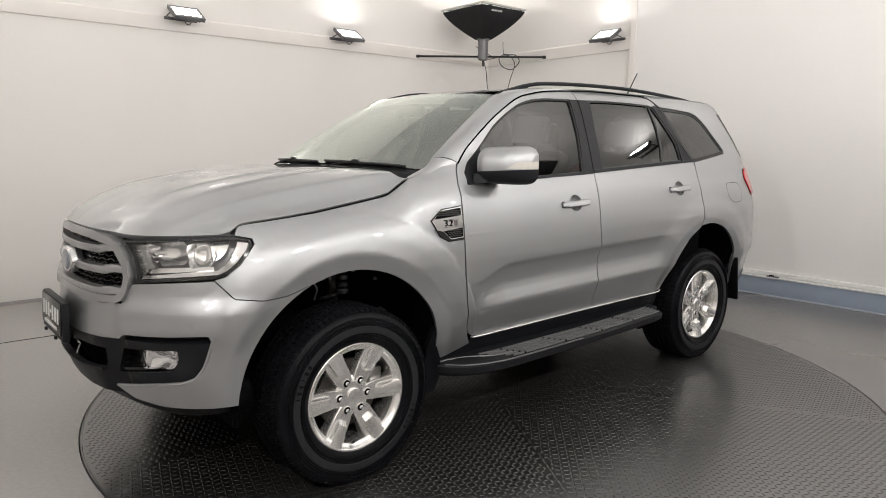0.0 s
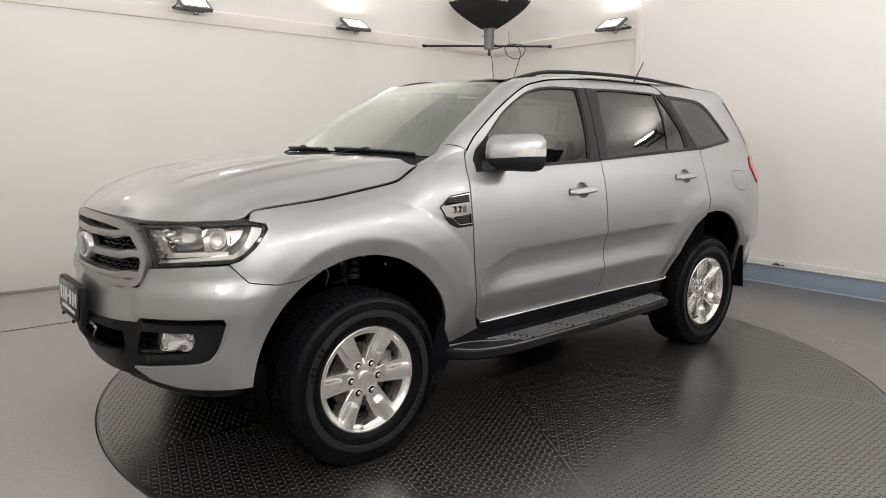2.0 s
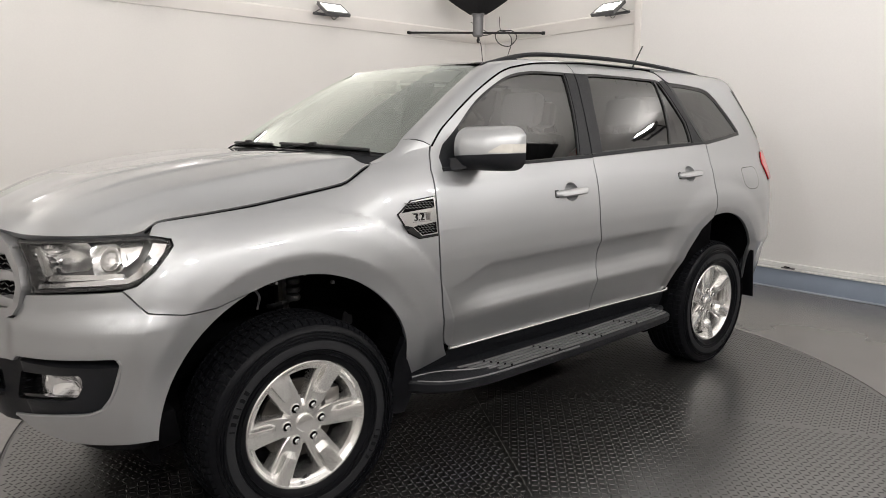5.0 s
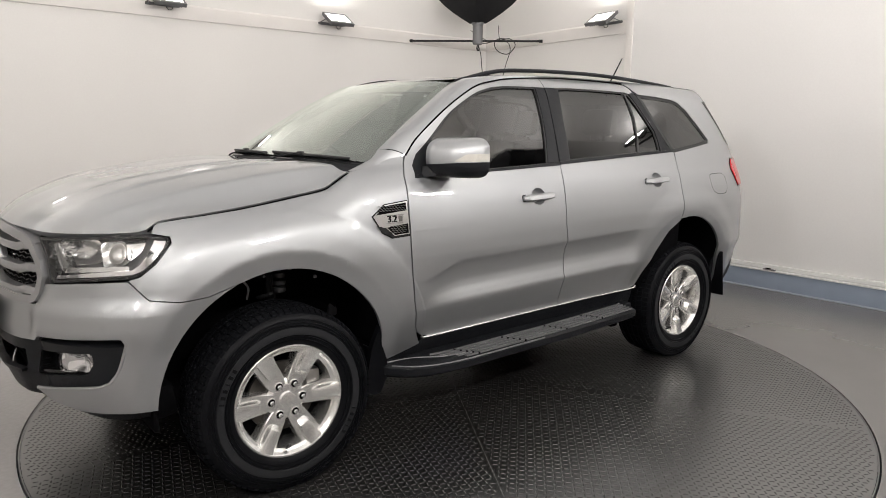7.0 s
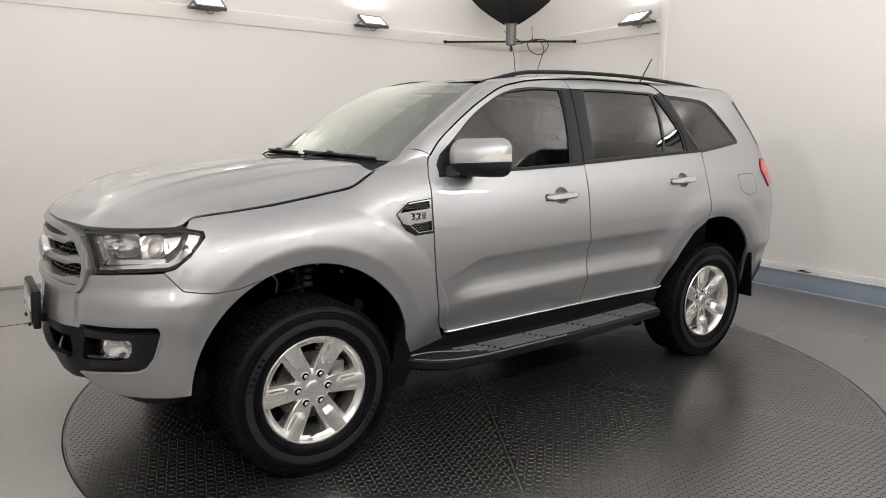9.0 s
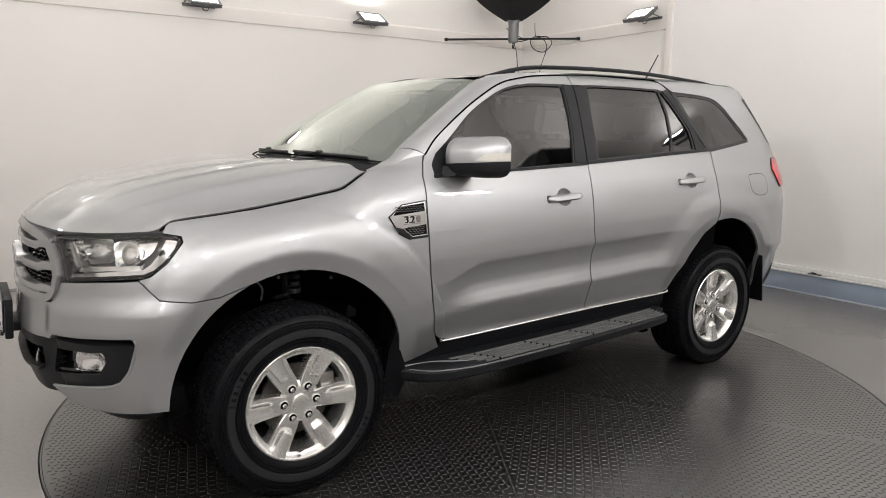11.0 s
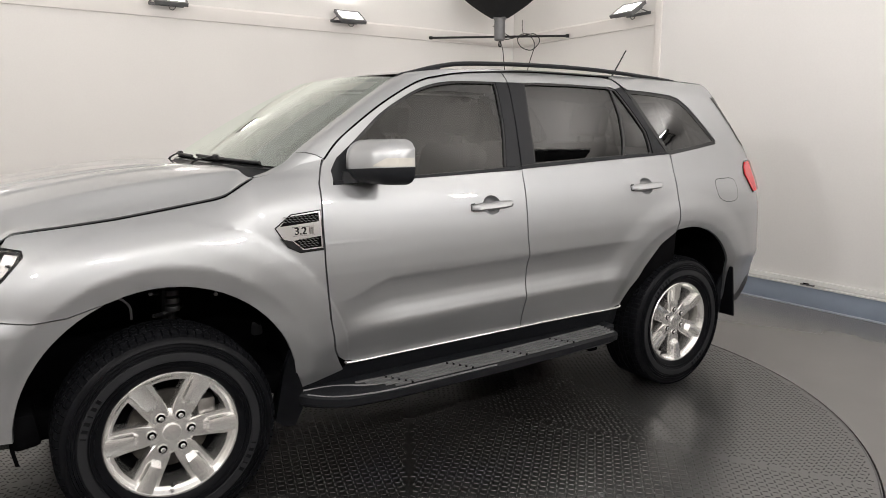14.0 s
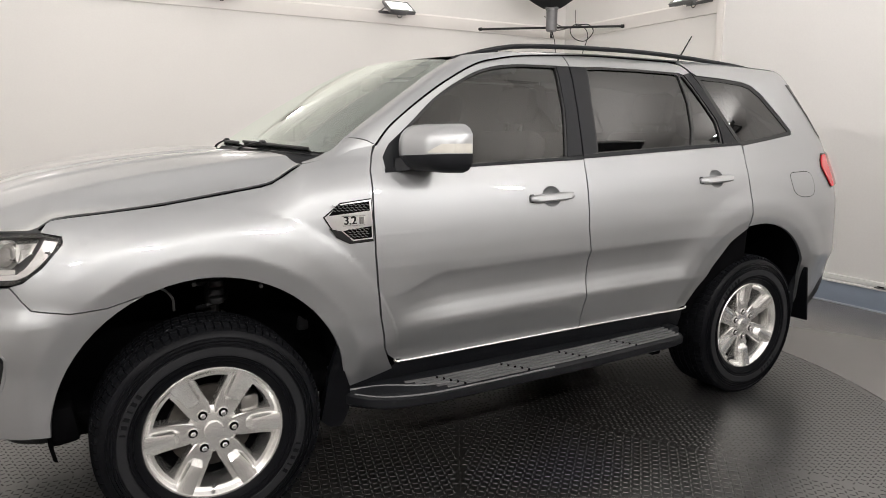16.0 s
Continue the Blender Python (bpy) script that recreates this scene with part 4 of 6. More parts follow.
for sy in (-1, 1):
    bm = bmesh.new()
    coil_pts = [Vector((-1.36 + 0.055 * math.cos(a * 0.7), sy * 0.60 + 0.055 * math.sin(a * 0.7), 0.52 + 0.0105 * a)) for a in range(44)]
    tube(bm, coil_pts, 0.009, 6)
    tube(bm, [(-1.36, sy * 0.62, 0.4), (-1.36, sy * 0.58, 0.98)], 0.026, 10)
    part("suspension_strut", bm, SEAL, car, "dark coil spring and damper")
    for dx, dz in ((-0.02, 0.93), (0.10, 0.95), (0.22, 0.90)):
        bm = bmesh.new()
        lathe(bm, [(0.0, 0.0), (0.007, 0.0), (0.008, 0.004), (0.008, 0.014)], 6, "Y", Matrix.Translation((-1.42 + dx, sy * 0.72, dz - 0.06)) @ Matrix.Rotation(radians(180 if sy > 0 else 0), 4, "Z"))
        part("liner_bolt", bm, LAMP_BODY, car)
    bm = bmesh.new()
    tube(bm, catmull([Vector((-1.62, sy * 0.70, 0.86)), Vector((-1.56, sy * 0.74, 0.875)), Vector((-1.52, sy * 0.74, 0.84)), Vector((-1.51, sy * 0.70, 0.78))], 6), 0.0045, 6)
    part("brake_hose", bm, LAMP_BODY, car)
    bm = bmesh.new()
    for k in range(3):
        lathe(bm, [(0.0, 0.010), (0.026, 0.010), (0.028, 0.0), (0.026, -0.010), (0.0, -0.010)], 14, "Z", Matrix.Translation((-1.36, sy * 0.69, 0.80 + 0.032 * k)))
    part("bump_stop", bm, SEAL, car)

# -- wheels
TREAD_RUBBER = material("dull_tread_rubber", (0.006, 0.0063, 0.0075), 0.9, spec=0.03, vary=0.25, vary_scale=16, grain=0.15, grain_scale=180)
DISC = material("dark_cast_iron", (0.06, 0.055, 0.05), 0.45, metal=0.8, vary=0.3, vary_scale=25)
def make_wheel(parent):
    bm = bmesh.new()
    prof = [(0.205, 0.09), (0.225, 0.105), (0.236, 0.112), (0.262, 0.126), (0.300, 0.1345), (0.335, 0.131), (0.358, 0.123), (0.374, 0.108), (0.381, 0.088), (0.383, 0.05), (0.383, -0.05), (0.381, -0.088), (0.374, -0.108), (0.335, -0.131), (0.300, -0.134), (0.236, -0.112), (0.205, -0.09)]
    dense = [(q.x, q.y) for q in catmull(prof, 3)]
    lathe(bm, [(r, -h) for r, h in dense], 72, "Y")
    for v in bm.verts:
        v.co.z = max(v.co.z, -0.376)
    tyre = part("tyre", bm, RUBBER, parent, "worn black all-terrain tyre")
    for r0, r1, hh in ((0.262, 0.266, 0.1275), (0.276, 0.279, 0.1315), (0.322, 0.326, 0.1345), (0.334, 0.336, 0.1325), (0.344, 0.348, 0.1305)):
        bm = bmesh.new()
        lathe(bm, [(r0, -hh + 0.002), (r0 + 0.001, -hh - 0.0025), (r1 - 0.001, -hh - 0.0025), (r1, -hh + 0.002)], 72, "Y")
        part("sidewall_rib", bm, RUBBER, tyre)
    vs, fs, n = [], [], 0
    for k in range(84):
        a = 2 * math.pi * k / 84
        for yc, w, sk, r0, r1, tilt in ((-0.101, 0.030, 0.0, 0.368, 0.3835, 0.35), (-0.060, 0.034, 0.3, 0.378, 0.3885, 0.0), (-0.020, 0.030, -0.3, 0.378, 0.389, 0.0), (0.020, 0.030, 0.3, 0.378, 0.389, 0.0), (0.060, 0.034, -0.3, 0.378, 0.3885, 0.0), (0.101, 0.030, 0.0, 0.368, 0.3835, -0.35)):
            aa = a + (0.02 if abs(yc) < 0.05 else 0)
            for rr, sh in ((r0, 1.0), (r1, 0.86)):
                for da, dy in ((-1, -1), (1, -1), (1, 1), (-1, 1)):
                    ang = aa + da * 0.0325 * sh + sk * dy * 0.02
                    y = yc + dy * w / 2 * sh
                    r = rr + (tilt * (y - yc) if rr == r1 else 0)
                    vs.append((r * math.cos(ang), y, max(r * math.sin(ang), -0.3775)))
            fs += [(n, n + 4, n + 5, n + 1), (n + 1, n + 5, n + 6, n + 2), (n + 2, n + 6, n + 7, n + 3), (n + 3, n + 7, n + 4, n), (n + 4, n + 7, n + 6, n + 5)]
            n += 8
    me = bpy.data.meshes.new("tread")
    me.from_pydata(vs, [], fs)
    me.materials.append(TREAD_RUBBER)
    tread = new("tread", me)
    tread.parent = tyre
    # band paler than the tyre; its colour carries the sidewall's partial sheen
    bm = bmesh.new()
    lathe(bm, [(0.284, -0.1325), (0.286, -0.1345), (0.300, -0.1356), (0.314, -0.1350), (0.317, -0.1325)], 72, "Y")
    part("sidewall_band", bm, SIDEWALL, tyre, "dull grey sidewall band with the sheen put into its colour")
    # raised sidewall marks that cannot be read: plain bars
    for base, count in ((168, 6), (-18, 5)):
        for k in range(count):
            a = radians(base - k * 5.2)
            m = Matrix.Rotation(-a, 4, "Y") @ Matrix.Translation((0.300, -0.1358, 0)) @ Matrix.Rotation(radians(2), 4, "Z")
            part("sidewall_mark", box((0.019, 0.003, 0.013 if k % 3 else 0.006), m), RUBBER, tyre, "plain raised bar on the sidewall")
    # rim
    bm = bmesh.new()
    lathe(bm, [(0.238, -0.108), (0.239, -0.114), (0.235, -0.1175), (0.229, -0.117), (0.224, -0.112), (0.220, -0.103), (0.214, -0.098), (0.205, -0.094), (0.200, -0.06), (0.195, 0.02), (0.205, 0.09), (0.226, 0.105)], 64, "Y")
    rim = part("rim", bm, ALLOY, parent, "silver six-spoke alloy rim")
    for k in range(6):
        turn = Matrix.Rotation(radians(60 * k), 4, "Y")
        bm = bmesh.new()
        rows = []
        for r, w, h, wt in ((0.040, 0.026, 0.078, 0.020), (0.066, 0.036, 0.080, 0.029), (0.095, 0.043, 0.082, 0.037), (0.128, 0.046, 0.082, 0.041), (0.165, 0.049, 0.084, 0.044), (0.200, 0.053, 0.090, 0.048), (0.226, 0.057, 0.099, 0.052)):
            rows.append([turn @ Vector((r, y, z)) for z, y in ((-w, -h + 0.055), (-w, -h + 0.014), (-w * 0.95, -h + 0.004), (-wt, -h), (wt, -h), (w * 0.95, -h + 0.004), (w, -h + 0.014), (w, -h + 0.055))])
        vs = loft(bm, rows)
        bm.faces.new(vs[0][::-1]), bm.faces.new(vs[-1])
        bmesh.ops.recalc_face_normals(bm, faces=bm.faces)
        spoke = part("spoke", bm, ALLOY, rim, angle=24)
        # the raised pad with its sloped inner end and flanks
        bm = bmesh.new()
        rows = []
        for r, w, wt, h in ((0.112, 0.022, 0.015, 0.0820), (0.116, 0.028, 0.0165, 0.0865), (0.132, 0.0305, 0.020, 0.1040), (0.136, 0.031, 0.0205, 0.1050), (0.168, 0.033, 0.0235, 0.1070), (0.200, 0.0355, 0.0265, 0.1115), (0.228, 0.039, 0.030, 0.1160), (0.233, 0.040, 0.032, 0.108)):
            rows.append([turn @ Vector((r, y, z)) for z, y in ((-w, -h + 0.024), (-wt - 0.001, -h + 0.0012), (-wt + 0.002, -h), (wt - 0.002, -h), (wt + 0.001, -h + 0.0012), (w, -h + 0.024))])
        loft(bm, rows)
        bmesh.ops.recalc_face_normals(bm, faces=bm.faces)
        part("spoke_pad", bm, ALLOY, rim, angle=22)
        m = turn @ Matrix.Translation((0.0695, 0, 0))
        # a flat black disc on the hub carries the shade of a nut recess
        bm = bmesh.new()
        lathe(bm, [(0.0, -0.0835), (0.0145, -0.0837), (0.0155, -0.0815)], 20, "Y", m)
        part("nut_recess", bm, CAVITY, rim, "black disc painting a recess's shade round the wheel nut")
        bm = bmesh.new()
        lathe(bm, [(0.0150, -0.0832), (0.0162, -0.0855), (0.0190, -0.0845), (0.0215, -0.079)], 20, "Y", m)
        part("nut_seat", bm, ALLOY, rim)
        bm = bmesh.new()
        lathe(bm, [(0.0, -0.0955), (0.0065, -0.095), (0.0098, -0.092), (0.0108, -0.080)], 6, "Y", m)
        part("wheel_nut", bm, CHROME, rim, "chrome wheel nut")
    bm = bmesh.new()
    lathe(bm, [(0.0, -0.082), (0.048, -0.081), (0.060, -0.080), (0.072, -0.079), (0.088, -0.068), (0.092, -0.04)], 40, "Y")
    part("hub", bm, ALLOY, rim)
    bm = bmesh.new()
    lathe(bm, [(0.0, -0.0925), (0.02, -0.0922), (0.031, -0.0905), (0.0345, -0.087), (0.035, -0.078)], 32, "Y")
    cap = part("centre_cap", bm, ALLOY, rim)
    part("emblem", panel(ell(0, 0, 0.019, 0.0075), lambda a, b, o: Vector((a, -0.0935, b)), 0.02, 0), ALLOY, rim, "plain oval emblem")
    bm = bmesh.new()
    tube(bm, [(-0.012, -0.092, -0.208), (-0.010, -0.108, -0.196), (-0.009, -0.116, -0.190)], 0.0065, 8)
    part("valve", bm, SEAL, rim)
    bm = bmesh.new()
    lathe(bm, [(0.05, -0.035), (0.150, -0.035), (0.151, -0.02), (0.05, -0.02)], 40, "Y")
    part("brake_disc", bm, DISC, parent, "dark worn brake disc")
    # near-black disc that darkens the wheel behind the spokes
    bm = bmesh.new()
    lathe(bm, [(0.0, 0.0), (0.196, 0.0), (0.198, 0.03)], 40, "Y")
    part("back_plate", bm, CAVITY, parent)
    part("brake_caliper", box((0.07, 0.07, 0.13), Matrix.Translation((0.135, -0.02, 0.03)), 0.015), STEEL, parent)


wheel = new("wheel")
wheel.parent = car
make_wheel(wheel)
wheel.matrix_basis = pose(-1.425, -0.79, 0.377, 0, 0, 0)
for m in (pose(1.413, -0.768, 0.377, 0, 26, 0), pose(-1.425, 0.79, 0.377, 0, 0, 180), pose(1.413, 0.768, 0.377, 0, 20, 180)):
    copy_thing(wheel, m)
# -- grille
SATIN = material("satin_chrome", (0.66, 0.66, 0.67), 0.18, metal=1.0, vary=0.02, vary_scale=12)
BADGE = material("blue_grey_enamel", (0.20, 0.23, 0.29), 0.25, metal=0.3, vary=0.05, vary_scale=30, coat=0.5)
OUTER = [(-2.86, 1.119), (-2.70, 1.112), (-2.55, 1.094), (-2.478, 1.070), (-2.405, 1.005), (-2.382, 0.943), (-2.395, 0.885), (-2.412, 0.856), (-2.455, 0.842), (-2.58, 0.836), (-2.777, 0.843), (-2.86, 0.846)]


def both(poly):
    """The outline carried over the middle of the car; it starts and ends near the middle."""
    return poly + [(2 * S_NOSE - a, b) for a, b in poly[::-1]]


def nose(s, z, o=0.0):
    p = skin(max(s, S_NOSE + 1e-4) if s >= S_NOSE else min(2 * S_NOSE - s, -1.0), z, o)
    return p if s >= S_NOSE else Vector((p.x, -p.y, p.z))


grille = part("grille", panel(inside(both(OUTER), 0.012), lambda a, b, o: nose(a, b, o - 0.045), 0.04, 0), CAVITY, car)
GREY = material("grey_grille_paint", (0.30, 0.30, 0.305), 0.36, metal=0.6, coat=0.5, vary=0.03, vary_scale=10)


def bowed(lift, mid, half):
    return lambda a, b, o: nose(a, b, o + lift * (1 - min(abs(b - mid) / half, 1) ** 2) - 0.006)


def ring_surface(a, b, o):
    return nose(a, b, o + 0.012)


part("grille_surround", panel(both(OUTER), ring_surface, 0.02, 0.05, holes=[inside(both(OUTER), 0.030)]), GREY, grille, "satin grey grille surround")
for zc, reach in ((1.052, -2.462), (0.972, -2.416), (0.888, -2.425)):
    # each bar steps down towards the middle
    half_bar = [(-2.80, zc - 0.023), (reach - 0.135, zc - 0.026), (reach - 0.085, zc - 0.014), (reach - 0.005, zc - 0.012), (reach, zc + 0.012), (reach - 0.10, zc + 0.014), (reach - 0.15, zc + 0.004), (-2.80, zc + 0.005)]
    part("grille_bar", panel(both(half_bar[:4] + half_bar[4:]), bowed(0.014, zc - 0.008, 0.03), 0.02, 0.035), GREY, grille, "satin grey grille bar")
# honeycomb mesh behind the bars
bm = bmesh.new()
for row in range(14):
    z = 0.865 + row * 0.0165
    for col in range(-16, 17):
        s = S_NOSE + (col + 0.5 * (row % 2)) * 0.036
        if abs(s - S_NOSE) > 0.52 - 0.25 * max(z - 1.02, 0):
            continue
        c = nose(s, z, -0.034)
        d = nose(s + 0.004, z, -0.034) - nose(s - 0.004, z, -0.034)
        turn = math.atan2(d.y, d.x)
        add_box(bm, (0.026, 0.012, 0.0045), Matrix.Translation(c) @ Matrix.Rotation(turn, 4, "Z") @ Matrix.Rotation(radians(18 if col % 2 else -18), 4, "Y"))
part("grille_mesh", bm, GLOSS_BLACK, grille, "black honeycomb mesh")
bm = bmesh.new()
c = nose(S_NOSE, 0.975, 0.024) + Vector((0, -0.012, 0))
lathe(bm, [(0.0, 0.0), (0.088, 0.0), (0.094, 0.004), (0.096, 0.012), (0.094, 0.05)], 48, "X")
for v in bm.verts:
    v.co.z *= 0.60
    v.co += c
part("badge", bm, SATIN, grille, "plain oval chrome badge")
bm = bmesh.new()
lathe(bm, [(0.0, -0.002), (0.070, -0.0015), (0.081, 0.002)], 40, "X")
for v in bm.verts:
    v.co.z *= 0.57
    v.co += c
part("badge_field", bm, BADGE, grille, "blue grey oval field")

# -- headlamps
HOUSING = material("satin_lamp_housing", (0.34, 0.34, 0.34), 0.3, metal=0.6, vary=0.08, vary_scale=15)
REFLECT = material("satin_reflector", (0.80, 0.80, 0.79), 0.2, metal=0.95, vary=0.05, vary_scale=25, bump=0.08, bump_scale=60)
HEAD = [(-2.475, 1.082), (-2.3, 1.089), (-2.1, 1.095), (-1.966, 1.097), (-1.88, 1.097), (-1.852, 1.085), (-1.848, 1.068), (-1.875, 1.025), (-1.91, 0.99), (-1.95, 0.962), (-2.0, 0.944), (-2.2, 0.935), (-2.366, 0.922), (-2.375, 0.95), (-2.40, 1.01)]
lamp = part("headlamp", panel(HEAD, lambda a, b, o: skin(a, b, o - 0.085), 0.03, 0), HOUSING, car, "clear headlamp with chrome reflectors", mirror=True)


def lamp_part(name, poly, out, mat_, label="", thick=0.03, surface=None, cell=0.03, holes=()):
    part(name, panel(poly, surface or (lambda a, b, o: skin(a, b, o + out)), cell, thick, holes=holes), mat_, lamp[0], label, mirror=lamp[1])


lamp_part("bezel", HEAD, -0.012, GLOSS_BLACK, "black lamp bezel", 0.022, None, 0.02, [inside(HEAD, 0.011)])
lamp_part("chrome_strip", [(-2.345, 0.937), (-2.2, 0.949), (-2.0, 0.958), (-1.955, 0.974), (-1.915, 1.003), (-1.875, 1.045), (-1.862, 1.070), (-1.905, 1.076), (-1.915, 1.055), (-1.94, 1.02), (-1.968, 0.992), (-2.0, 0.974), (-2.2, 0.962), (-2.335, 0.951)], -0.02, CHROME, "chrome light guide along the lower edge", 0.02, None, 0.02)
lamp_part("inner_strip", [(-2.395, 1.060), (-2.375, 1.064), (-2.285, 0.984), (-2.30, 0.976), (-2.33, 0.974)], -0.03, REFLECT, "", 0.03, None, 0.02)


lamp_part("side_reflector", [(-2.452, 1.070), (-2.365, 1.077), (-2.318, 1.02), (-2.335, 0.957), (-2.362, 0.945), (-2.392, 1.0)], 0, REFLECT, "fluted chrome side reflector", 0.02, lambda a, b, o: skin(a, b, o - 0.036 + 0.0022 * math.sin(b * 420)), 0.004)


def bowl(cx, cz, rx, rz, deep, base):
    def at(a, b, o):
        k = min(((a - cx) / rx) ** 2 + ((b - cz) / rz) ** 2, 1.0)
        return skin(a, b, o + base - deep * (1 - k))
    return at


lamp_part("reflector", rounded([(-2.36, 1.068), (-2.16, 1.082), (-2.125, 1.03), (-2.14, 0.995), (-2.27, 0.984)], 0.02), 0, REFLECT, "stepped chrome reflector", 0.0, bowl(-2.22, 1.03, 0.13, 0.06, 0.05, -0.03), 0.01)
lamp_part("reflector", rounded([(-2.145, 1.07), (-2.05, 1.075), (-2.0, 1.03), (-2.03, 0.985), (-2.12, 0.98)], 0.02), 0, REFLECT, "", 0.0, bowl(-2.07, 1.028, 0.07, 0.055, 0.03, -0.035), 0.01)
lamp_part("reflector", rounded([(-2.04, 1.075), (-1.93, 1.078), (-1.96, 1.035), (-2.02, 1.0)], 0.012), -0.045, REFLECT, "", 0.01, None, 0.02)
lamp_part("shelf", [(-2.31, 0.978), (-2.12, 0.984), (-2.02, 0.985), (-2.02, 0.972), (-2.2, 0.964), (-2.325, 0.957)], -0.04, REFLECT, "", 0.02, None, 0.03)
for k in range(4):
    z = 1.06 - 0.018 * k
    lamp_part("flute", [(-2.345 + 0.02 * k, z), (-2.27, z + 0.004), (-2.27, z - 0.003), (-2.335 + 0.02 * k, z - 0.007)], -0.028, CHROME, "", 0.02, None, 0.05)
for base, rr, mt, nm, dep in ((-0.045, 0.036, STEEL, "projector_ring", 0.0), (-0.036, 0.027, LENS, "projector_lens", -0.016), (-0.05, 0.028, HOUSING, "projector_eye", 0.0)):
    lamp_part(nm, ell(-2.068, 1.028, rr, rr * 0.96), 0, mt, "", 0.012, (lambda a, b, o, base=base, rr=rr, dep=dep: skin(a, b, o + base - dep * (1 - min(((a + 2.068) ** 2 + (b - 1.028) ** 2) / rr ** 2, 1)))), 0.012)
lamp_part("lamp_lens", inside(HEAD, 0.004), 0.0, LENS, "clear outer lens", 0.0, None, 0.03)

# -- black lower front
INSERT = [(S_NOSE, 0.690), (-2.83, 0.692), (-2.55, 0.697), (-2.425, 0.707), (-2.38, 0.730), (-2.036, 0.738), (-2.021, 0.717), (-2.03, 0.685), (-2.058, 0.606), (-2.09, 0.566), (-2.14, 0.548), (-2.2, 0.543), (-2.49, 0.50), (-2.44, 0.46), (-2.41, 0.447), (-2.7, 0.455), (S_NOSE, 0.455)]


def insert_skin(a, b, o):
    """Set back under the painted lip, with a shelf over the fog lamp."""
    shelf = smooth(0.715, 0.700, b) * smooth(-2.46, -2.42, a)
    return nose(a, b, o - 0.004 - 0.041 * smooth(-2.64, -2.46, a) + 0.026 * shelf - 0.006 * smooth(-2.10, -2.04, a))


GRILLE_LOW = [(S_NOSE, 0.652), (-2.62, 0.648), (-2.565, 0.643), (-2.558, 0.58), (-2.575, 0.565), (-2.72, 0.557), (S_NOSE, 0.552)]
FOG = rounded([(-2.445, 0.660), (-2.16, 0.672), (-2.158, 0.63), (-2.19, 0.588), (-2.485, 0.556)], 0.014)
low_part = part("bumper_insert", panel(both(INSERT), insert_skin, 0.02, 0.02, holes=[both(GRILLE_LOW), FOG, [(2 * S_NOSE - a, b) for a, b in FOG]]), PLASTIC, car, "black textured lower bumper")
part("lower_grille", panel(inside(both(GRILLE_LOW), -0.03), lambda a, b, o: nose(a, b, o - 0.07), 0.04, 0), CAVITY, low_part)
for z in (0.575, 0.6, 0.625):
    part("grille_slat", panel(both([(S_NOSE, z + 0.004), (-2.57, z + 0.004), (-2.57, z - 0.004), (S_NOSE, z - 0.004)]), lambda a, b, o: nose(a, b, o - 0.06), 0.05, 0.02), CAVITY, low_part)
part("lip_moulding", panel(both([(S_NOSE, 0.552), (-2.72, 0.557), (-2.575, 0.567), (-2.545, 0.571), (-2.56, 0.556), (-2.72, 0.543), (S_NOSE, 0.538)]), lambda a, b, o: nose(a, b, o + 0.006), 0.03, 0.02), PLASTIC, low_part)
part("fog_pocket", panel([(a, b) for a, b in FOG], lambda a, b, o: nose(a, b, o - 0.075), 0.03, -0.05), GLOSS_BLACK, low_part)
FOG2 = [(2 * S_NOSE - a, b) for a, b in FOG]
part("fog_pocket", panel(FOG2, lambda a, b, o: nose(a, b, o - 0.075), 0.03, -0.05), GLOSS_BLACK, low_part)
LAMP = rounded([(-2.325, 0.668), (-2.160, 0.673), (-2.158, 0.635), (-2.182, 0.598), (-2.332, 0.590)], 0.012)
fog = part("fog_lamp", panel(LAMP, lambda a, b, o: skin(a, b, o - 0.04 - 0.024 * math.cos((a + 2.24) * 22) * math.cos((b - 0.63) * 40)), 0.006, 0.01), CHROME, low_part, "clear fog lamp with chrome reflector", mirror=True)
part("fog_lens", panel(LAMP, lambda a, b, o: skin(a, b, o - 0.022), 0.02, 0.02), LENS, fog[0], mirror=fog[1])
part("fog_blade", panel([(-2.47, 0.573), (-2.32, 0.592), (-2.32, 0.580), (-2.48, 0.558)], lambda a, b, o: skin(a, b, o - 0.035), 0.03, 0.01), GLOSS_BLACK, low_part, mirror=True)
part("valance", panel(both([(S_NOSE, 0.458), (-2.7, 0.458), (-2.41, 0.45), (-2.2, 0.445), (-1.96, 0.445), (-1.93, 0.40), (-2.3, 0.36), (-2.6, 0.35), (S_NOSE, 0.35)]), lambda a, b, o: nose(a, b, o - 0.03 - 0.5 * max(0.45 - b, 0)), 0.04, 0.01), PLASTIC, car, "black plastic valance under the bumper")

# -- number plate: a black frame with plain bars
plate = new("number_plate")
plate.parent = car
pm = Matrix.Translation((-2.382, 0.03, 0.712)) @ Matrix.Rotation(radians(-90), 4, "Z") @ Matrix.Rotation(radians(-3), 4, "X")
part("plate_frame", box((0.40, 0.03, 0.165), pm @ Matrix.Translation((0, 0.012, -0.005)), 0.006), PLASTIC, plate, "black plate holder")
part("plate_face", box((0.372, 0.006, 0.134), pm @ Matrix.Translation((0, -0.006, 0.004)), 0.002), GLOSS_BLACK, plate, "black plate with plain pale bars")
for i, x in enumerate((-0.135, -0.085, -0.035, 0.045, 0.095, 0.145)):
    part("plate_bar", box((0.020, 0.003, 0.062), pm @ Matrix.Translation((x, -0.0105, 0.012))), WHITE, plate)
part("plate_bar", box((0.012, 0.003, 0.012), pm @ Matrix.Translation((0.005, -0.0105, 0.012))), WHITE, plate)
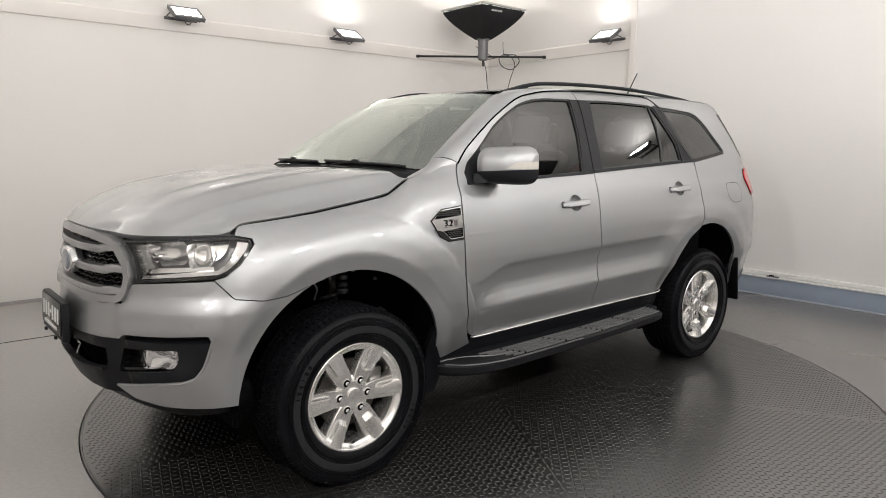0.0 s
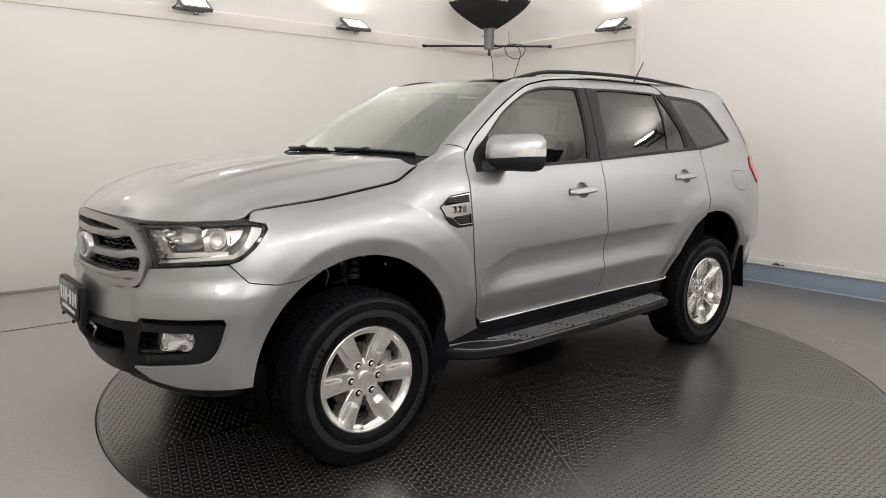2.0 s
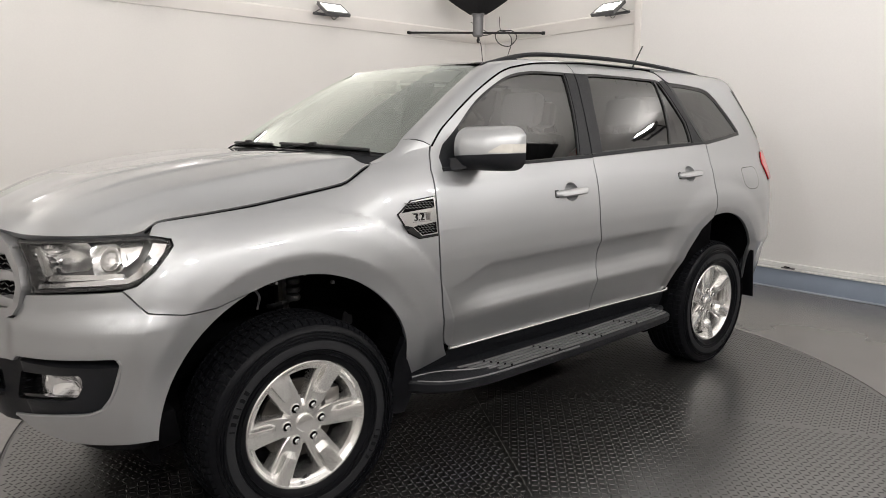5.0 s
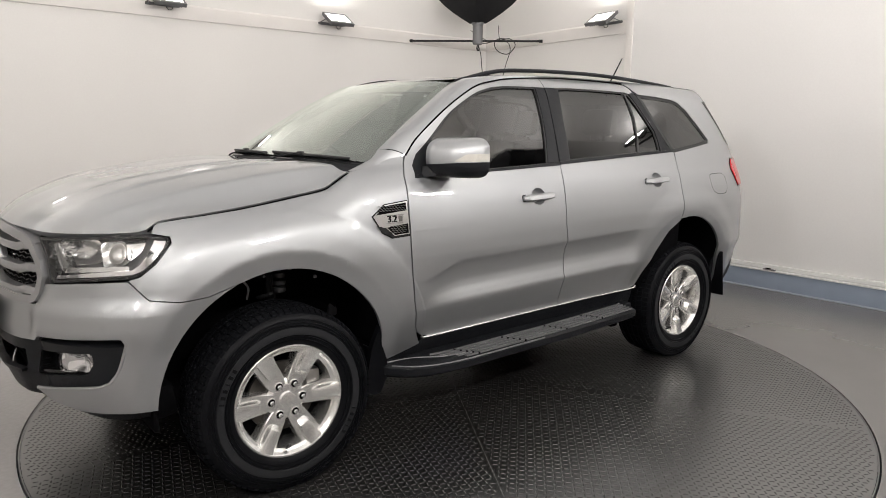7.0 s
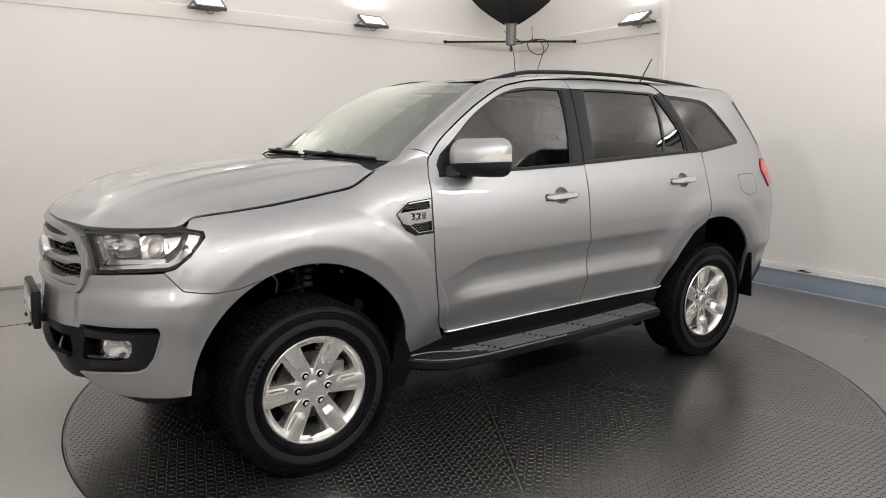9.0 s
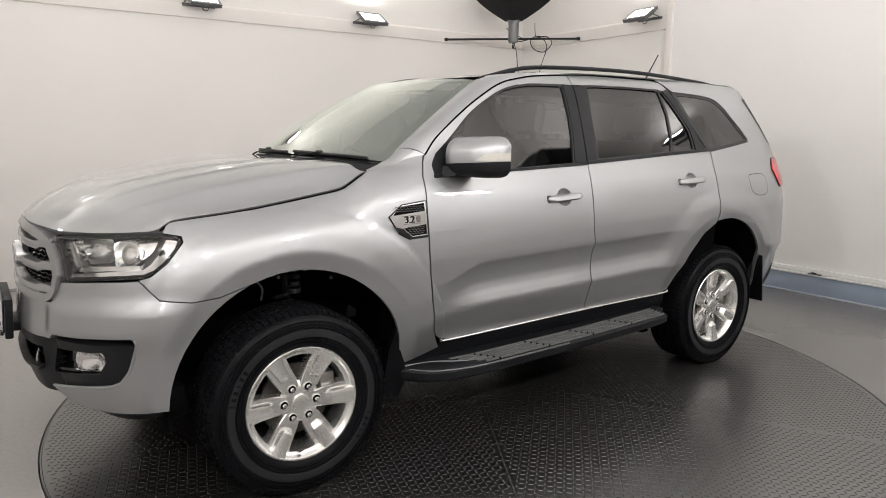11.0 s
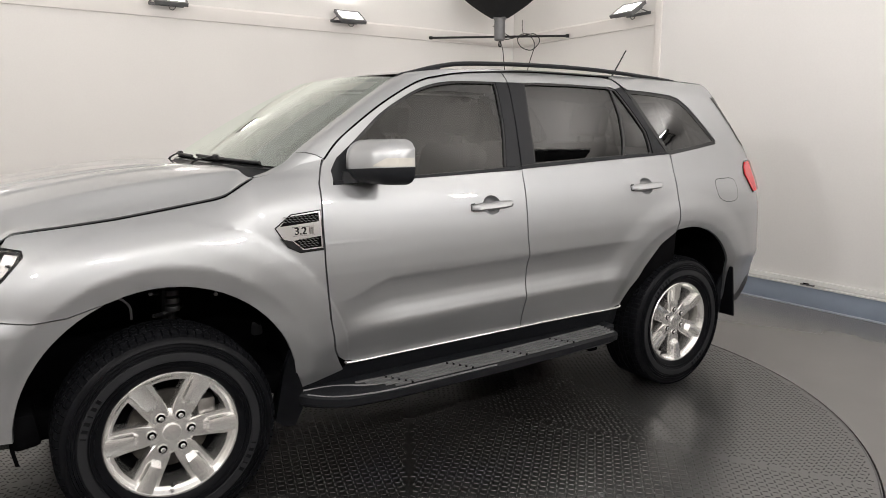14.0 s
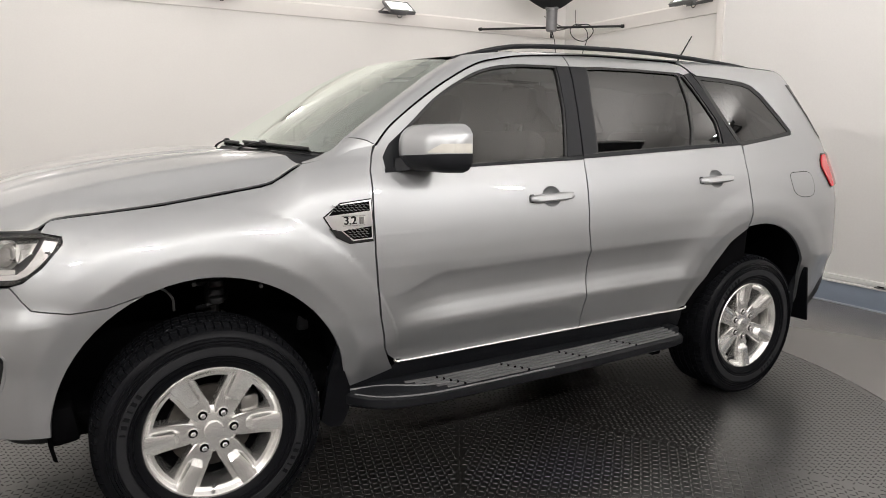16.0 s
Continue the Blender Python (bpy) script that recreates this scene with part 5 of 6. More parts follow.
part("plate_bar", box((0.24, 0.003, 0.012), pm @ Matrix.Translation((0, -0.0105, -0.045))), WHITE, plate)
part("plate_bracket", box((0.2, 0.05, 0.04), pm @ Matrix.Translation((0, 0.04, -0.06)), 0.005), PLASTIC, plate)
for x in (-0.1, 0.1):
    part("plate_bolt", box((0.016, 0.012, 0.016), pm @ Matrix.Translation((x, -0.01, -0.085)), 0.003), SEAL, plate)

# -- wing vent with its badge
VENT = [(-1.004, 1.106), (-0.938, 1.153), (-0.817, 1.165), (-0.818, 1.012), (-0.912, 1.008), (-0.96, 1.033)]
vent = part("wing_vent", panel(VENT, skin, 0.03, 0.01, 0.006), SATIN, car, "chrome wing vent with dark mesh", mirror=True)
part("vent_rim", panel(inside(VENT, -0.004), skin, 0.03, 0.006, 0.0035, holes=[inside(VENT, 0.0005)]), GLOSS_BLACK, vent[0], mirror=vent[1])
for poly, mt, nm, out in (([(-0.988, 1.112), (-0.951, 1.148), (-0.826, 1.158), (-0.826, 1.124)], CAVITY, "vent_mesh", 0.008), ([(-0.938, 1.055), (-0.824, 1.066), (-0.824, 1.024), (-0.897, 1.020)], CAVITY, "vent_mesh", 0.008),
                          ([(-0.992, 1.066), (-0.944, 1.054), (-0.902, 1.016), (-0.82, 1.019), (-0.82, 1.012), (-0.912, 1.008), (-0.96, 1.033)], GLOSS_BLACK, "vent_edge", 0.009)):
    part(nm, panel(poly, skin, 0.03, 0.004, out), mt, vent[0], mirror=vent[1])
bm = bmesh.new()
for z0, z1, xa in ((1.126, 1.150, -0.968), (1.028, 1.058, -0.915)):
    k = 0
    z = z0 + 0.003
    while z < z1:
        x = xa + (0.006 if k % 2 else 0)
        while x < -0.834:
            add_box(bm, (0.012, 0.004, 0.003), Matrix.Translation(skin(x, z, 0.011)) @ Matrix.Rotation(radians(20), 4, "Y"))
            x += 0.0165
        z += 0.009
        k += 1
for grid in part("vent_grid", bm, LAMP_BODY, vent[0], mirror=vent[1]):
    tagged(grid, "fine dark vent mesh", kind="stuff")
c = skin(-0.893, 1.090, 0.0085)
face = Matrix.Translation(c) @ Matrix.Rotation(radians(90), 4, "X")
part("engine_badge", text_mesh("3.2", 0.042, face @ Matrix.Translation((-0.014, 0, 0.0)), 0.0012), GLOSS_BLACK, vent[0], "black engine size numerals")
for x in (0.026, 0.036):
    part("badge_bar", box((0.006, 0.002, 0.026), Matrix.Translation(c + Vector((x, 0, 0)))), STEEL, vent[0])
for z in (0.0175, -0.0175):
    part("badge_bar", box((0.09, 0.002, 0.0018), Matrix.Translation(c + Vector((0.0, 0, z)))), STEEL, vent[0])

# -- mirrors
def mirror_shell(z_lo, z_hi, grow):
    """A rounded shell that narrows outwards."""
    rows = []
    for i in range(13):
        t = i / 12
        y = -0.835 - 0.215 * t
        end = math.sqrt(max(1 - (max(t - 0.66, 0) / 0.345) ** 2, 0.02))
        root = 0.82 + 0.18 * smooth(0, 0.25, t)
        zl, zh = z_lo, z_hi
        mid, hz = (zl + zh) / 2, (zh - zl) / 2
        x_back = -0.525 + 0.045 * t
        depth_ = (0.190 - 0.055 * t) * (0.45 + 0.55 * end) * root
        row = []
        for k in range(15):
            a = radians(-90 + 180 * k / 14)
            ca, sa = math.cos(a), math.sin(a)
            px = abs(ca) ** 0.6
            pz = math.copysign(abs(sa) ** 0.75, sa)
            row.append(Vector((x_back - (depth_ + grow) * px, y, mid + (hz + grow) * pz * (0.5 + 0.5 * end))))
        rows.append(row)
    return rows


Z_SPLIT = 1.332
for name, keep_top, mt, lab in (("mirror_cap", True, PAINT, "silver painted mirror cap"), ("mirror_base", False, PLASTIC, "black plastic lower mirror housing")):
    bm = bmesh.new()
    vs = loft(bm, mirror_shell(1.262, 1.447, 0.002 if keep_top else 0.0))
    bm.faces.new(vs[-1])
    bm.faces.new(vs[0][::-1])
    bmesh.ops.recalc_face_normals(bm, faces=bm.faces)
    bmesh.ops.bisect_plane(bm, geom=bm.verts[:] + bm.edges[:] + bm.faces[:], plane_co=(0, -0.95, Z_SPLIT), plane_no=(0, 0.06, 1), clear_inner=keep_top, clear_outer=not keep_top)
    mm = part(name, bm, mt, doors[0][0], lab, mirror=doors[0][1])
bm = bmesh.new()
loft(bm, [[Vector((-0.523 + 0.043 * t, -0.85 - 0.185 * t, z)) for z in (1.29, 1.42)] for t in (0, 0.5, 1)])
part("mirror_glass", bm, CHROME, doors[0][0], mirror=doors[0][1])
bm = bmesh.new()
rows = []
for i, r in enumerate(mirror_shell(1.262, 1.447, 0.0045)[9:13]):
    lo, hi = 1.341, 1.341 + (0.003, 0.018, 0.033, 0.034)[i]
    zs = [q.z for q in r]
    pts = []
    for z in (lo, (lo + hi) / 2, hi):
        x = float(np.interp(z, zs, [q.x for q in r]))
        pts.append(Vector((x, r[0].y - (0.003 if i == 3 else 0), z)))
    rows.append(pts)
loft(bm, rows)
tip = rows[-1]
loft(bm, [tip, [Vector((-0.485, p.y - 0.002, p.z)) for p in tip]])
part("indicator", bm, AMBER, doors[0][0], "clear side indicator lens", mirror=doors[0][1])
bm = bmesh.new()
loft(bm, [[Vector((x, y, z)) for x, z in ((-0.70, 1.262), (-0.56, 1.268), (-0.55, 1.302), (-0.69, 1.315))] for y in (-0.785, -0.825)] + [[Vector((x, -0.88, z)) for x, z in ((-0.655, 1.274), (-0.565, 1.278), (-0.555, 1.315), (-0.645, 1.318))]], closed=True)
bmesh.ops.recalc_face_normals(bm, faces=bm.faces)
part("mirror_arm", bm, PLASTIC, doors[0][0], mirror=doors[0][1])

# -- roof rails and aerial
rail_pts = catmull([Vector((-0.31, -0.586, 1.730)), Vector((-0.235, -0.582, 1.748)), Vector((-0.07, -0.577, 1.788)), Vector((0.11, -0.575, 1.810)), Vector((0.52, -0.573, 1.824)), Vector((0.97, -0.569, 1.823)), Vector((1.5, -0.55, 1.800)), Vector((1.72, -0.532, 1.783)), Vector((1.83, -0.52, 1.772))], 6)
bm = bmesh.new()
tube(bm, rail_pts, lambda t: 0.0125 * min(1, 0.4 + 12 * t, 0.4 + 12 * (1 - t)), 10, flat=0.9)
rails = part("roof_rail", bm, PLASTIC, car, "satin black roof rail", mirror=True)
for first, last in ((1, 13), (len(rail_pts) - 12, len(rail_pts) - 1)):
    bm = bmesh.new()
    loft(bm, [[p + Vector((0, -0.009, -0.006)), Vector((p.x, p.y - 0.009, min(p.z - 0.015, edge_at(p.x).z + 0.002)))] for p in rail_pts[first:last]])
    loft(bm, [[p + Vector((0, 0.009, -0.006)), Vector((p.x, p.y + 0.009, min(p.z - 0.015, edge_at(p.x).z + 0.002)))] for p in rail_pts[first:last]])
    part("rail_foot", bm, PLASTIC, rails[0], mirror=rails[1])
bm = bmesh.new()
tube(bm, [(1.660, 0.0, 1.815), (1.825, 0.004, 2.04)], lambda t: 0.0065 - 0.0025 * t, 8)
tube(bm, [(1.630, 0, 1.775), (1.640, 0, 1.795), (1.665, 0, 1.825)], lambda t: 0.022 - 0.014 * t, 10)
part("aerial", bm, SEAL, car, "short black roof aerial")

# -- tail: spoiler, glass, lamps, flap
bm = bmesh.new()
rows = []
for t in (0, 0.25, 0.5, 0.75, 1.0):
    rows.append([Vector((ROOF_END - 0.155 * abs(u) ** 3 - 0.03 + 0.12 * t, 0.60 * u * (1 - 0.02 * t), roof_z(2.0, 0.56 * u) + 0.004 - 0.028 * t - 0.03 * t * t)) for u in [k / 8 for k in range(-8, 9)]])
rows.append([p + Vector((-0.01, 0, -0.025)) for p in rows[-1]])
rows.append([p + Vector((-0.10, 0, -0.01)) for p in rows[-1]])
loft(bm, rows)
bmesh.ops.recalc_face_normals(bm, faces=bm.faces)
part("rear_spoiler", bm, PAINT, car)
part("tail_glass", panel([(1.868, 1.70), (1.935, 1.615), (2.008, 1.53), (2.086, 1.44), (2.14, 1.40), (S_TAIL, 1.38), (S_TAIL, 1.72), (2.25, 1.715)], skin, 0.02, 0.004, 0.004), GLASS_DARK, car, "dark tailgate glass", mirror=True)
TAIL = [(2.028, 1.228), (2.05, 1.27), (2.088, 1.303), (2.2, 1.308), (2.46, 1.318), (2.46, 1.205), (2.26, 1.14), (2.10, 1.118), (2.075, 1.145), (2.05, 1.185)]
tail = part("tail_lamp", panel(rounded(TAIL, 0.012), skin, 0.02, 0.03, 0.010), RED_LENS, car, "red rear lamp lens", mirror=True)
part("tail_lamp_edge", panel(inside(TAIL, -0.006), skin, 0.02, 0.006, 0.004, holes=[inside(TAIL, 0.003)]), GLOSS_BLACK, tail[0], mirror=tail[1])
flap_poly = rounded([(1.685, 1.207), (1.86, 1.212), (1.90, 1.19), (1.905, 1.10), (1.87, 1.072), (1.77, 1.07), (1.70, 1.10)], 0.04)
part("fuel_flap_joint", panel(inside(flap_poly, -0.002), skin, 0.03, 0, 0.0006, holes=[inside(flap_poly, 0.002)]), SEAL, car)
part("fuel_flap", panel(inside(flap_poly, 0.002), skin, 0.03, 0, 0.0012), PAINT, car)

# -- sills, steps, mud flaps
part("sill", panel([(-0.885, 0.413), (-0.72, 0.465), (-0.66, 0.497), (0.9, 0.52), (0.955, 0.528), (0.96, 0.42), (0.9, 0.37), (-0.8, 0.36)], skin, 0.04, 0.01, -0.012), PLASTIC, car, "black plastic sill", mirror=True)
# bright tube that draws the pale line along the door bottoms
bm = bmesh.new()
tube(bm, catmull([skin(a, b, 0.006) for a, b in ((-0.708, 0.5075), (-0.66, 0.4975), (-0.3, 0.5025), (0.1, 0.509), (0.5, 0.5155), (0.9, 0.5215), (0.957, 0.5305))], 8), 0.0056, 8)
part("sill_strip", bm, ALLOY, car, "bright line along the door bottoms", mirror=True)
# paler than the step: the highlights on its ribs are put into this colour
TREAD = material("step_highlight_plastic", (0.12, 0.12, 0.124), 0.30, vary=0.15, vary_scale=20)
STEP_OUT = spline([(-0.92, -0.80), (-0.84, -0.90), (-0.72, -0.965), (-0.5, -0.985), (0.0, -0.985), (0.6, -0.965), (0.80, -0.955), (0.865, -0.93), (0.885, -0.86)])


def STEP_RISE(x):
    """The step climbs a little towards the tail."""
    return 0.015 * (x + 0.92)


step_x = [-0.92 + (0.885 + 0.92) * k / 40 for k in range(41)]
bm = bmesh.new()
rows = []
for x in step_x:
    y = STEP_OUT(x)
    up = Vector((0, 0, STEP_RISE(x)))
    rows.append([up + Vector(p) for p in ((x, -0.70, 0.415), (x, y + 0.045, 0.398), (x, y + 0.012, 0.394), (x, y, 0.384), (x, y + 0.004, 0.352), (x, y + 0.03, 0.335), (x, -0.70, 0.325))])
vs = loft(bm, rows)
bm.faces.new(vs[0]), bm.faces.new(vs[-1][::-1])
bmesh.ops.recalc_face_normals(bm, faces=bm.faces)
step = part("side_step", bm, PLASTIC, car, "black side step with ribbed tread", mirror=True)
for k in range(5):
    inset = 0.022 + 0.0235 * k
    bm = bmesh.new()
    xs = [-0.53 - 0.035 * k + (0.815 + 0.53 + 0.035 * k) * i / 24 for i in range(25)]
    top = [Vector((x, STEP_OUT(x) + inset, 0.3965 + 0.0020 * k + STEP_RISE(x))) for x in xs]
    loft(bm, [[p + Vector((0, d, h)) for d, h in ((-0.0055, 0.0), (-0.0035, 0.008), (0.0035, 0.008), (0.0055, 0.0))] for p in top])
    bmesh.ops.recalc_face_normals(bm, faces=bm.faces)
    part("tread_rib", bm, TREAD, step[0], mirror=step[1])
for x in (-0.45, -0.13, 0.19, 0.51):
    for k in range(5):
        xx = x - 0.02 * k
        part("tread_gap", box((0.010, 0.0165, 0.010), Matrix.Translation((xx, STEP_OUT(xx) + 0.022 + 0.0235 * k, 0.3995 + 0.0020 * k + STEP_RISE(xx))), 0.002), CAVITY, step[0], mirror=step[1])
part("end_cap", box((0.07, 0.15, 0.035), Matrix.Translation((0.855, -0.80, 0.425)), 0.012), PLASTIC, step[0], mirror=step[1])
bm = bmesh.new()
tube(bm, catmull([Vector((-0.90, -0.80, 0.401)), Vector((-0.76, -0.83, 0.405)), Vector((-0.62, -0.90, 0.405)), Vector((-0.5, -0.925, 0.405))], 6), 0.005, 6)
tube(bm, catmull([Vector((-0.88, -0.84, 0.394)), Vector((-0.80, -0.915, 0.394)), Vector((-0.68, -0.965, 0.397)), Vector((-0.5, -0.98, 0.397)), Vector((0.0, -0.98, 0.404))], 6), 0.004, 6)
part("end_moulding", bm, TREAD, step[0], mirror=step[1])
for x in (-0.6, 0.1, 0.75):
    part("step_bracket", box((0.06, 0.36, 0.05), Matrix.Translation((x, -0.68, 0.33)), 0.01), CAVITY, step[0])


def mud_flap(x, lean, y0, y1, z0, z1):
    bm = box((0.014, y1 - y0, z1 - z0), Matrix.Translation((x, (y0 + y1) / 2, (z0 + z1) / 2)) @ Matrix.Rotation(radians(lean), 4, "Y"), 0.005)
    part("mud_flap", bm, RUBBER, car, "black rubber mud flap", mirror=True)


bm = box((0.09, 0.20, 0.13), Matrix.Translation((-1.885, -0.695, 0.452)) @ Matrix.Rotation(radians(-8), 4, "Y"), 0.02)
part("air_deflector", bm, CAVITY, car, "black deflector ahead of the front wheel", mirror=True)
mud_flap(-0.945, 6, -0.80, -0.62, 0.275, 0.47)
mud_flap(1.925, -8, -0.885, -0.64, 0.335, 0.66)
part("flap_face", panel([(-1.01, 0.30), (-0.975, 0.268), (-0.925, 0.262), (-0.895, 0.33), (-0.890, 0.42), (-0.905, 0.47), (-0.925, 0.54), (-0.948, 0.60)], lambda a, b, o: skin(a, max(b, 0.5), o - 0.006) + Vector((0, 0.0, b - max(b, 0.5))), 0.04, 0.03), RUBBER, car, mirror=True)
part("flap_face", panel([(1.80, 0.36), (1.92, 0.35), (1.935, 0.45), (1.925, 0.62), (1.90, 0.62)], lambda a, b, o: skin(a, max(b, 0.5), o - 0.02) + Vector((0, 0.0, b - max(b, 0.5))), 0.04, 0.01), PLASTIC, car, mirror=True)

# -- inside
bm = bmesh.new()
rows = []
for k in range(9):
    t = k / 8
    rows.append([Vector((-0.98 + 0.10 * abs(u) ** 2 + 0.52 * t, 0.70 * u, 1.345 - 0.02 * abs(u) - 0.03 * t - 0.28 * max(t - 0.8, 0) / 0.2)) for u in [q / 10 for q in range(-10, 11)]])
loft(bm, rows)
part("dashboard", bm, DASH, car, "dark moulded dashboard")


def seat(x, y, w):
    bm = box((0.50, w, 0.14), Matrix.Translation((x - 0.02, y, 0.82)) @ Matrix.Rotation(radians(-6), 4, "Y"), 0.05)
    st = part("seat_cushion", bm, FABRIC, car, "dark fabric seat cushion")
    part("seat_back", box((0.14, w * 0.96, 0.60), Matrix.Translation((x + 0.30, y, 1.13)) @ Matrix.Rotation(radians(16), 4, "Y"), 0.055), FABRIC, st)
    part("head_restraint", box((0.09, 0.27, 0.18), Matrix.Translation((x + 0.42, y, 1.545)) @ Matrix.Rotation(radians(10), 4, "Y"), 0.04), FABRIC, st)
    bm = bmesh.new()
    for d in (-0.06, 0.06):
        tube(bm, [(x + 0.385, y + d, 1.38), (x + 0.41, y + d, 1.5)], 0.007, 6)
    part("restraint_post", bm, STEEL, st)


seat(-0.22, -0.37, 0.52)
seat(-0.22, 0.37, 0.52)
seat(0.72, -0.36, 0.56)
seat(0.72, 0.36, 0.56)
bm = bmesh.new()
m = Matrix.Translation((-0.45, 0.37, 1.21)) @ Matrix.Rotation(radians(64), 4, "Y")
ring_pts = [m @ Vector((0.185 * math.cos(a * math.pi / 16), 0.185 * math.sin(a * math.pi / 16), 0)) for a in range(33)]
tube(bm, ring_pts, 0.016, 8)
wheel_ring = part("steering_wheel", bm, DASH, car)
bm = box((0.10, 0.13, 0.05), m, 0.02)
for a in (0, 90, 180):
    tube(bm, [m @ Vector((0, 0, 0)), m @ Vector((0.18 * math.cos(radians(a + 90)), 0.18 * math.sin(radians(a + 90)), 0))], 0.014, 6)
part("steering_hub", bm, DASH, wheel_ring)
bm = bmesh.new()
loft(bm, [[Vector((x / 10, y / 8 * 0.56, roof_z(x / 10, y / 8 * 0.56) - 0.035)) for y in range(-8, 9)] for x in range(-3, 21)])
part("headliner", bm, HEADLINER, car, "pale grey headliner")
bm = box((1.76, 1.5, 0.05), Matrix.Translation((0.0, 0, 0.62)), 0.01)
add_box(bm, (1.1, 0.84, 0.05), Matrix.Translation((1.43, 0, 0.62)), 0.01)
add_box(bm, (0.05, 0.84, 0.75), Matrix.Translation((-0.95, 0, 0.93)), 0.01)
add_box(bm, (0.06, 1.35, 0.6), Matrix.Translation((1.95, 0, 0.9)), 0.01)
part("cabin_floor", bm, FABRIC, car, "dark carpet")
bm = box((0.03, 0.22, 0.065), Matrix.Translation(screen(0, 0.88) + Vector((0.10, 0, -0.05))), 0.012)
part("interior_mirror", bm, DASH, car)
# ---- lamps on the walls and in the corners, seen and added ----
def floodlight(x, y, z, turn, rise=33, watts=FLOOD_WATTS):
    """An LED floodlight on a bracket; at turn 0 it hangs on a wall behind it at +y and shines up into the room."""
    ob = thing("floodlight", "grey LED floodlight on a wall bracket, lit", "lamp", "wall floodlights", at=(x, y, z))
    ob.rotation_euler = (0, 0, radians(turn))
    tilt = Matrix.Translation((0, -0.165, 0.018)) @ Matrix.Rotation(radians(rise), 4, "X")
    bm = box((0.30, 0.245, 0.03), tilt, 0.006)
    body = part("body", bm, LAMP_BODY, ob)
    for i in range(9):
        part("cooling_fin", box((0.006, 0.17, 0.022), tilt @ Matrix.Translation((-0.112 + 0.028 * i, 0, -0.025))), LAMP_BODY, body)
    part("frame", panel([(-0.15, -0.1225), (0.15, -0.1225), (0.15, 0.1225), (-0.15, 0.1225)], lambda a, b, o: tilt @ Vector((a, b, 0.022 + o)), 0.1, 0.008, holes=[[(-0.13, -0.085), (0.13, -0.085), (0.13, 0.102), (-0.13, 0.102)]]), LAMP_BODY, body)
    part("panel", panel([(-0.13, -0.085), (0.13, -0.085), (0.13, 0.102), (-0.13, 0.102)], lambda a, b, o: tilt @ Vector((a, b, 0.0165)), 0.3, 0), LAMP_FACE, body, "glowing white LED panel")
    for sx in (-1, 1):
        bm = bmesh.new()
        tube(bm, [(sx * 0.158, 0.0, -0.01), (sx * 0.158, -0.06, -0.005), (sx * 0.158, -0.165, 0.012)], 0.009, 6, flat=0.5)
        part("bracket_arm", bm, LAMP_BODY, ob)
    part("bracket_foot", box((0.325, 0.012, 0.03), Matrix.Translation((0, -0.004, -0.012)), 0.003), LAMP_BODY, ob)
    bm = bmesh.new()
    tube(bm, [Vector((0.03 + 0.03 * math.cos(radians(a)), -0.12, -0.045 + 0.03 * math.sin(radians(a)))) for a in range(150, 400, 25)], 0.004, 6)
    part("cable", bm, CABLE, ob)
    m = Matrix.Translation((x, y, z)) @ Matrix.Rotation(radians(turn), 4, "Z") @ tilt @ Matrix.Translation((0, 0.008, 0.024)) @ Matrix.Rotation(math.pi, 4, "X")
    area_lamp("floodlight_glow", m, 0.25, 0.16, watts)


WALL_N, WALL_E = Y1 - 0.03, XR - 0.03
for x in (-2.35, -0.40, 1.48):
    floodlight(x, WALL_N, 2.712, 0)
floodlight(WALL_E, 1.76, 2.722, -90)
# unseen floods added on the south wall to light the car's near side
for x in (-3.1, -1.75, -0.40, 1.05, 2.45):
    floodlight(x, Y0 + 0.005, 2.712, 180, 62, 0.62 * UNSEEN_WATTS)
floodlight(X1 - 0.005, -2.40, 2.722, -90, 33, 0.34 * UNSEEN_WATTS)
# unseen floods added on the west wall to light the car's front
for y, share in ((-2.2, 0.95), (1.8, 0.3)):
    floodlight(X0 + 0.005, y, 2.712, 90, 58, share * UNSEEN_WATTS)


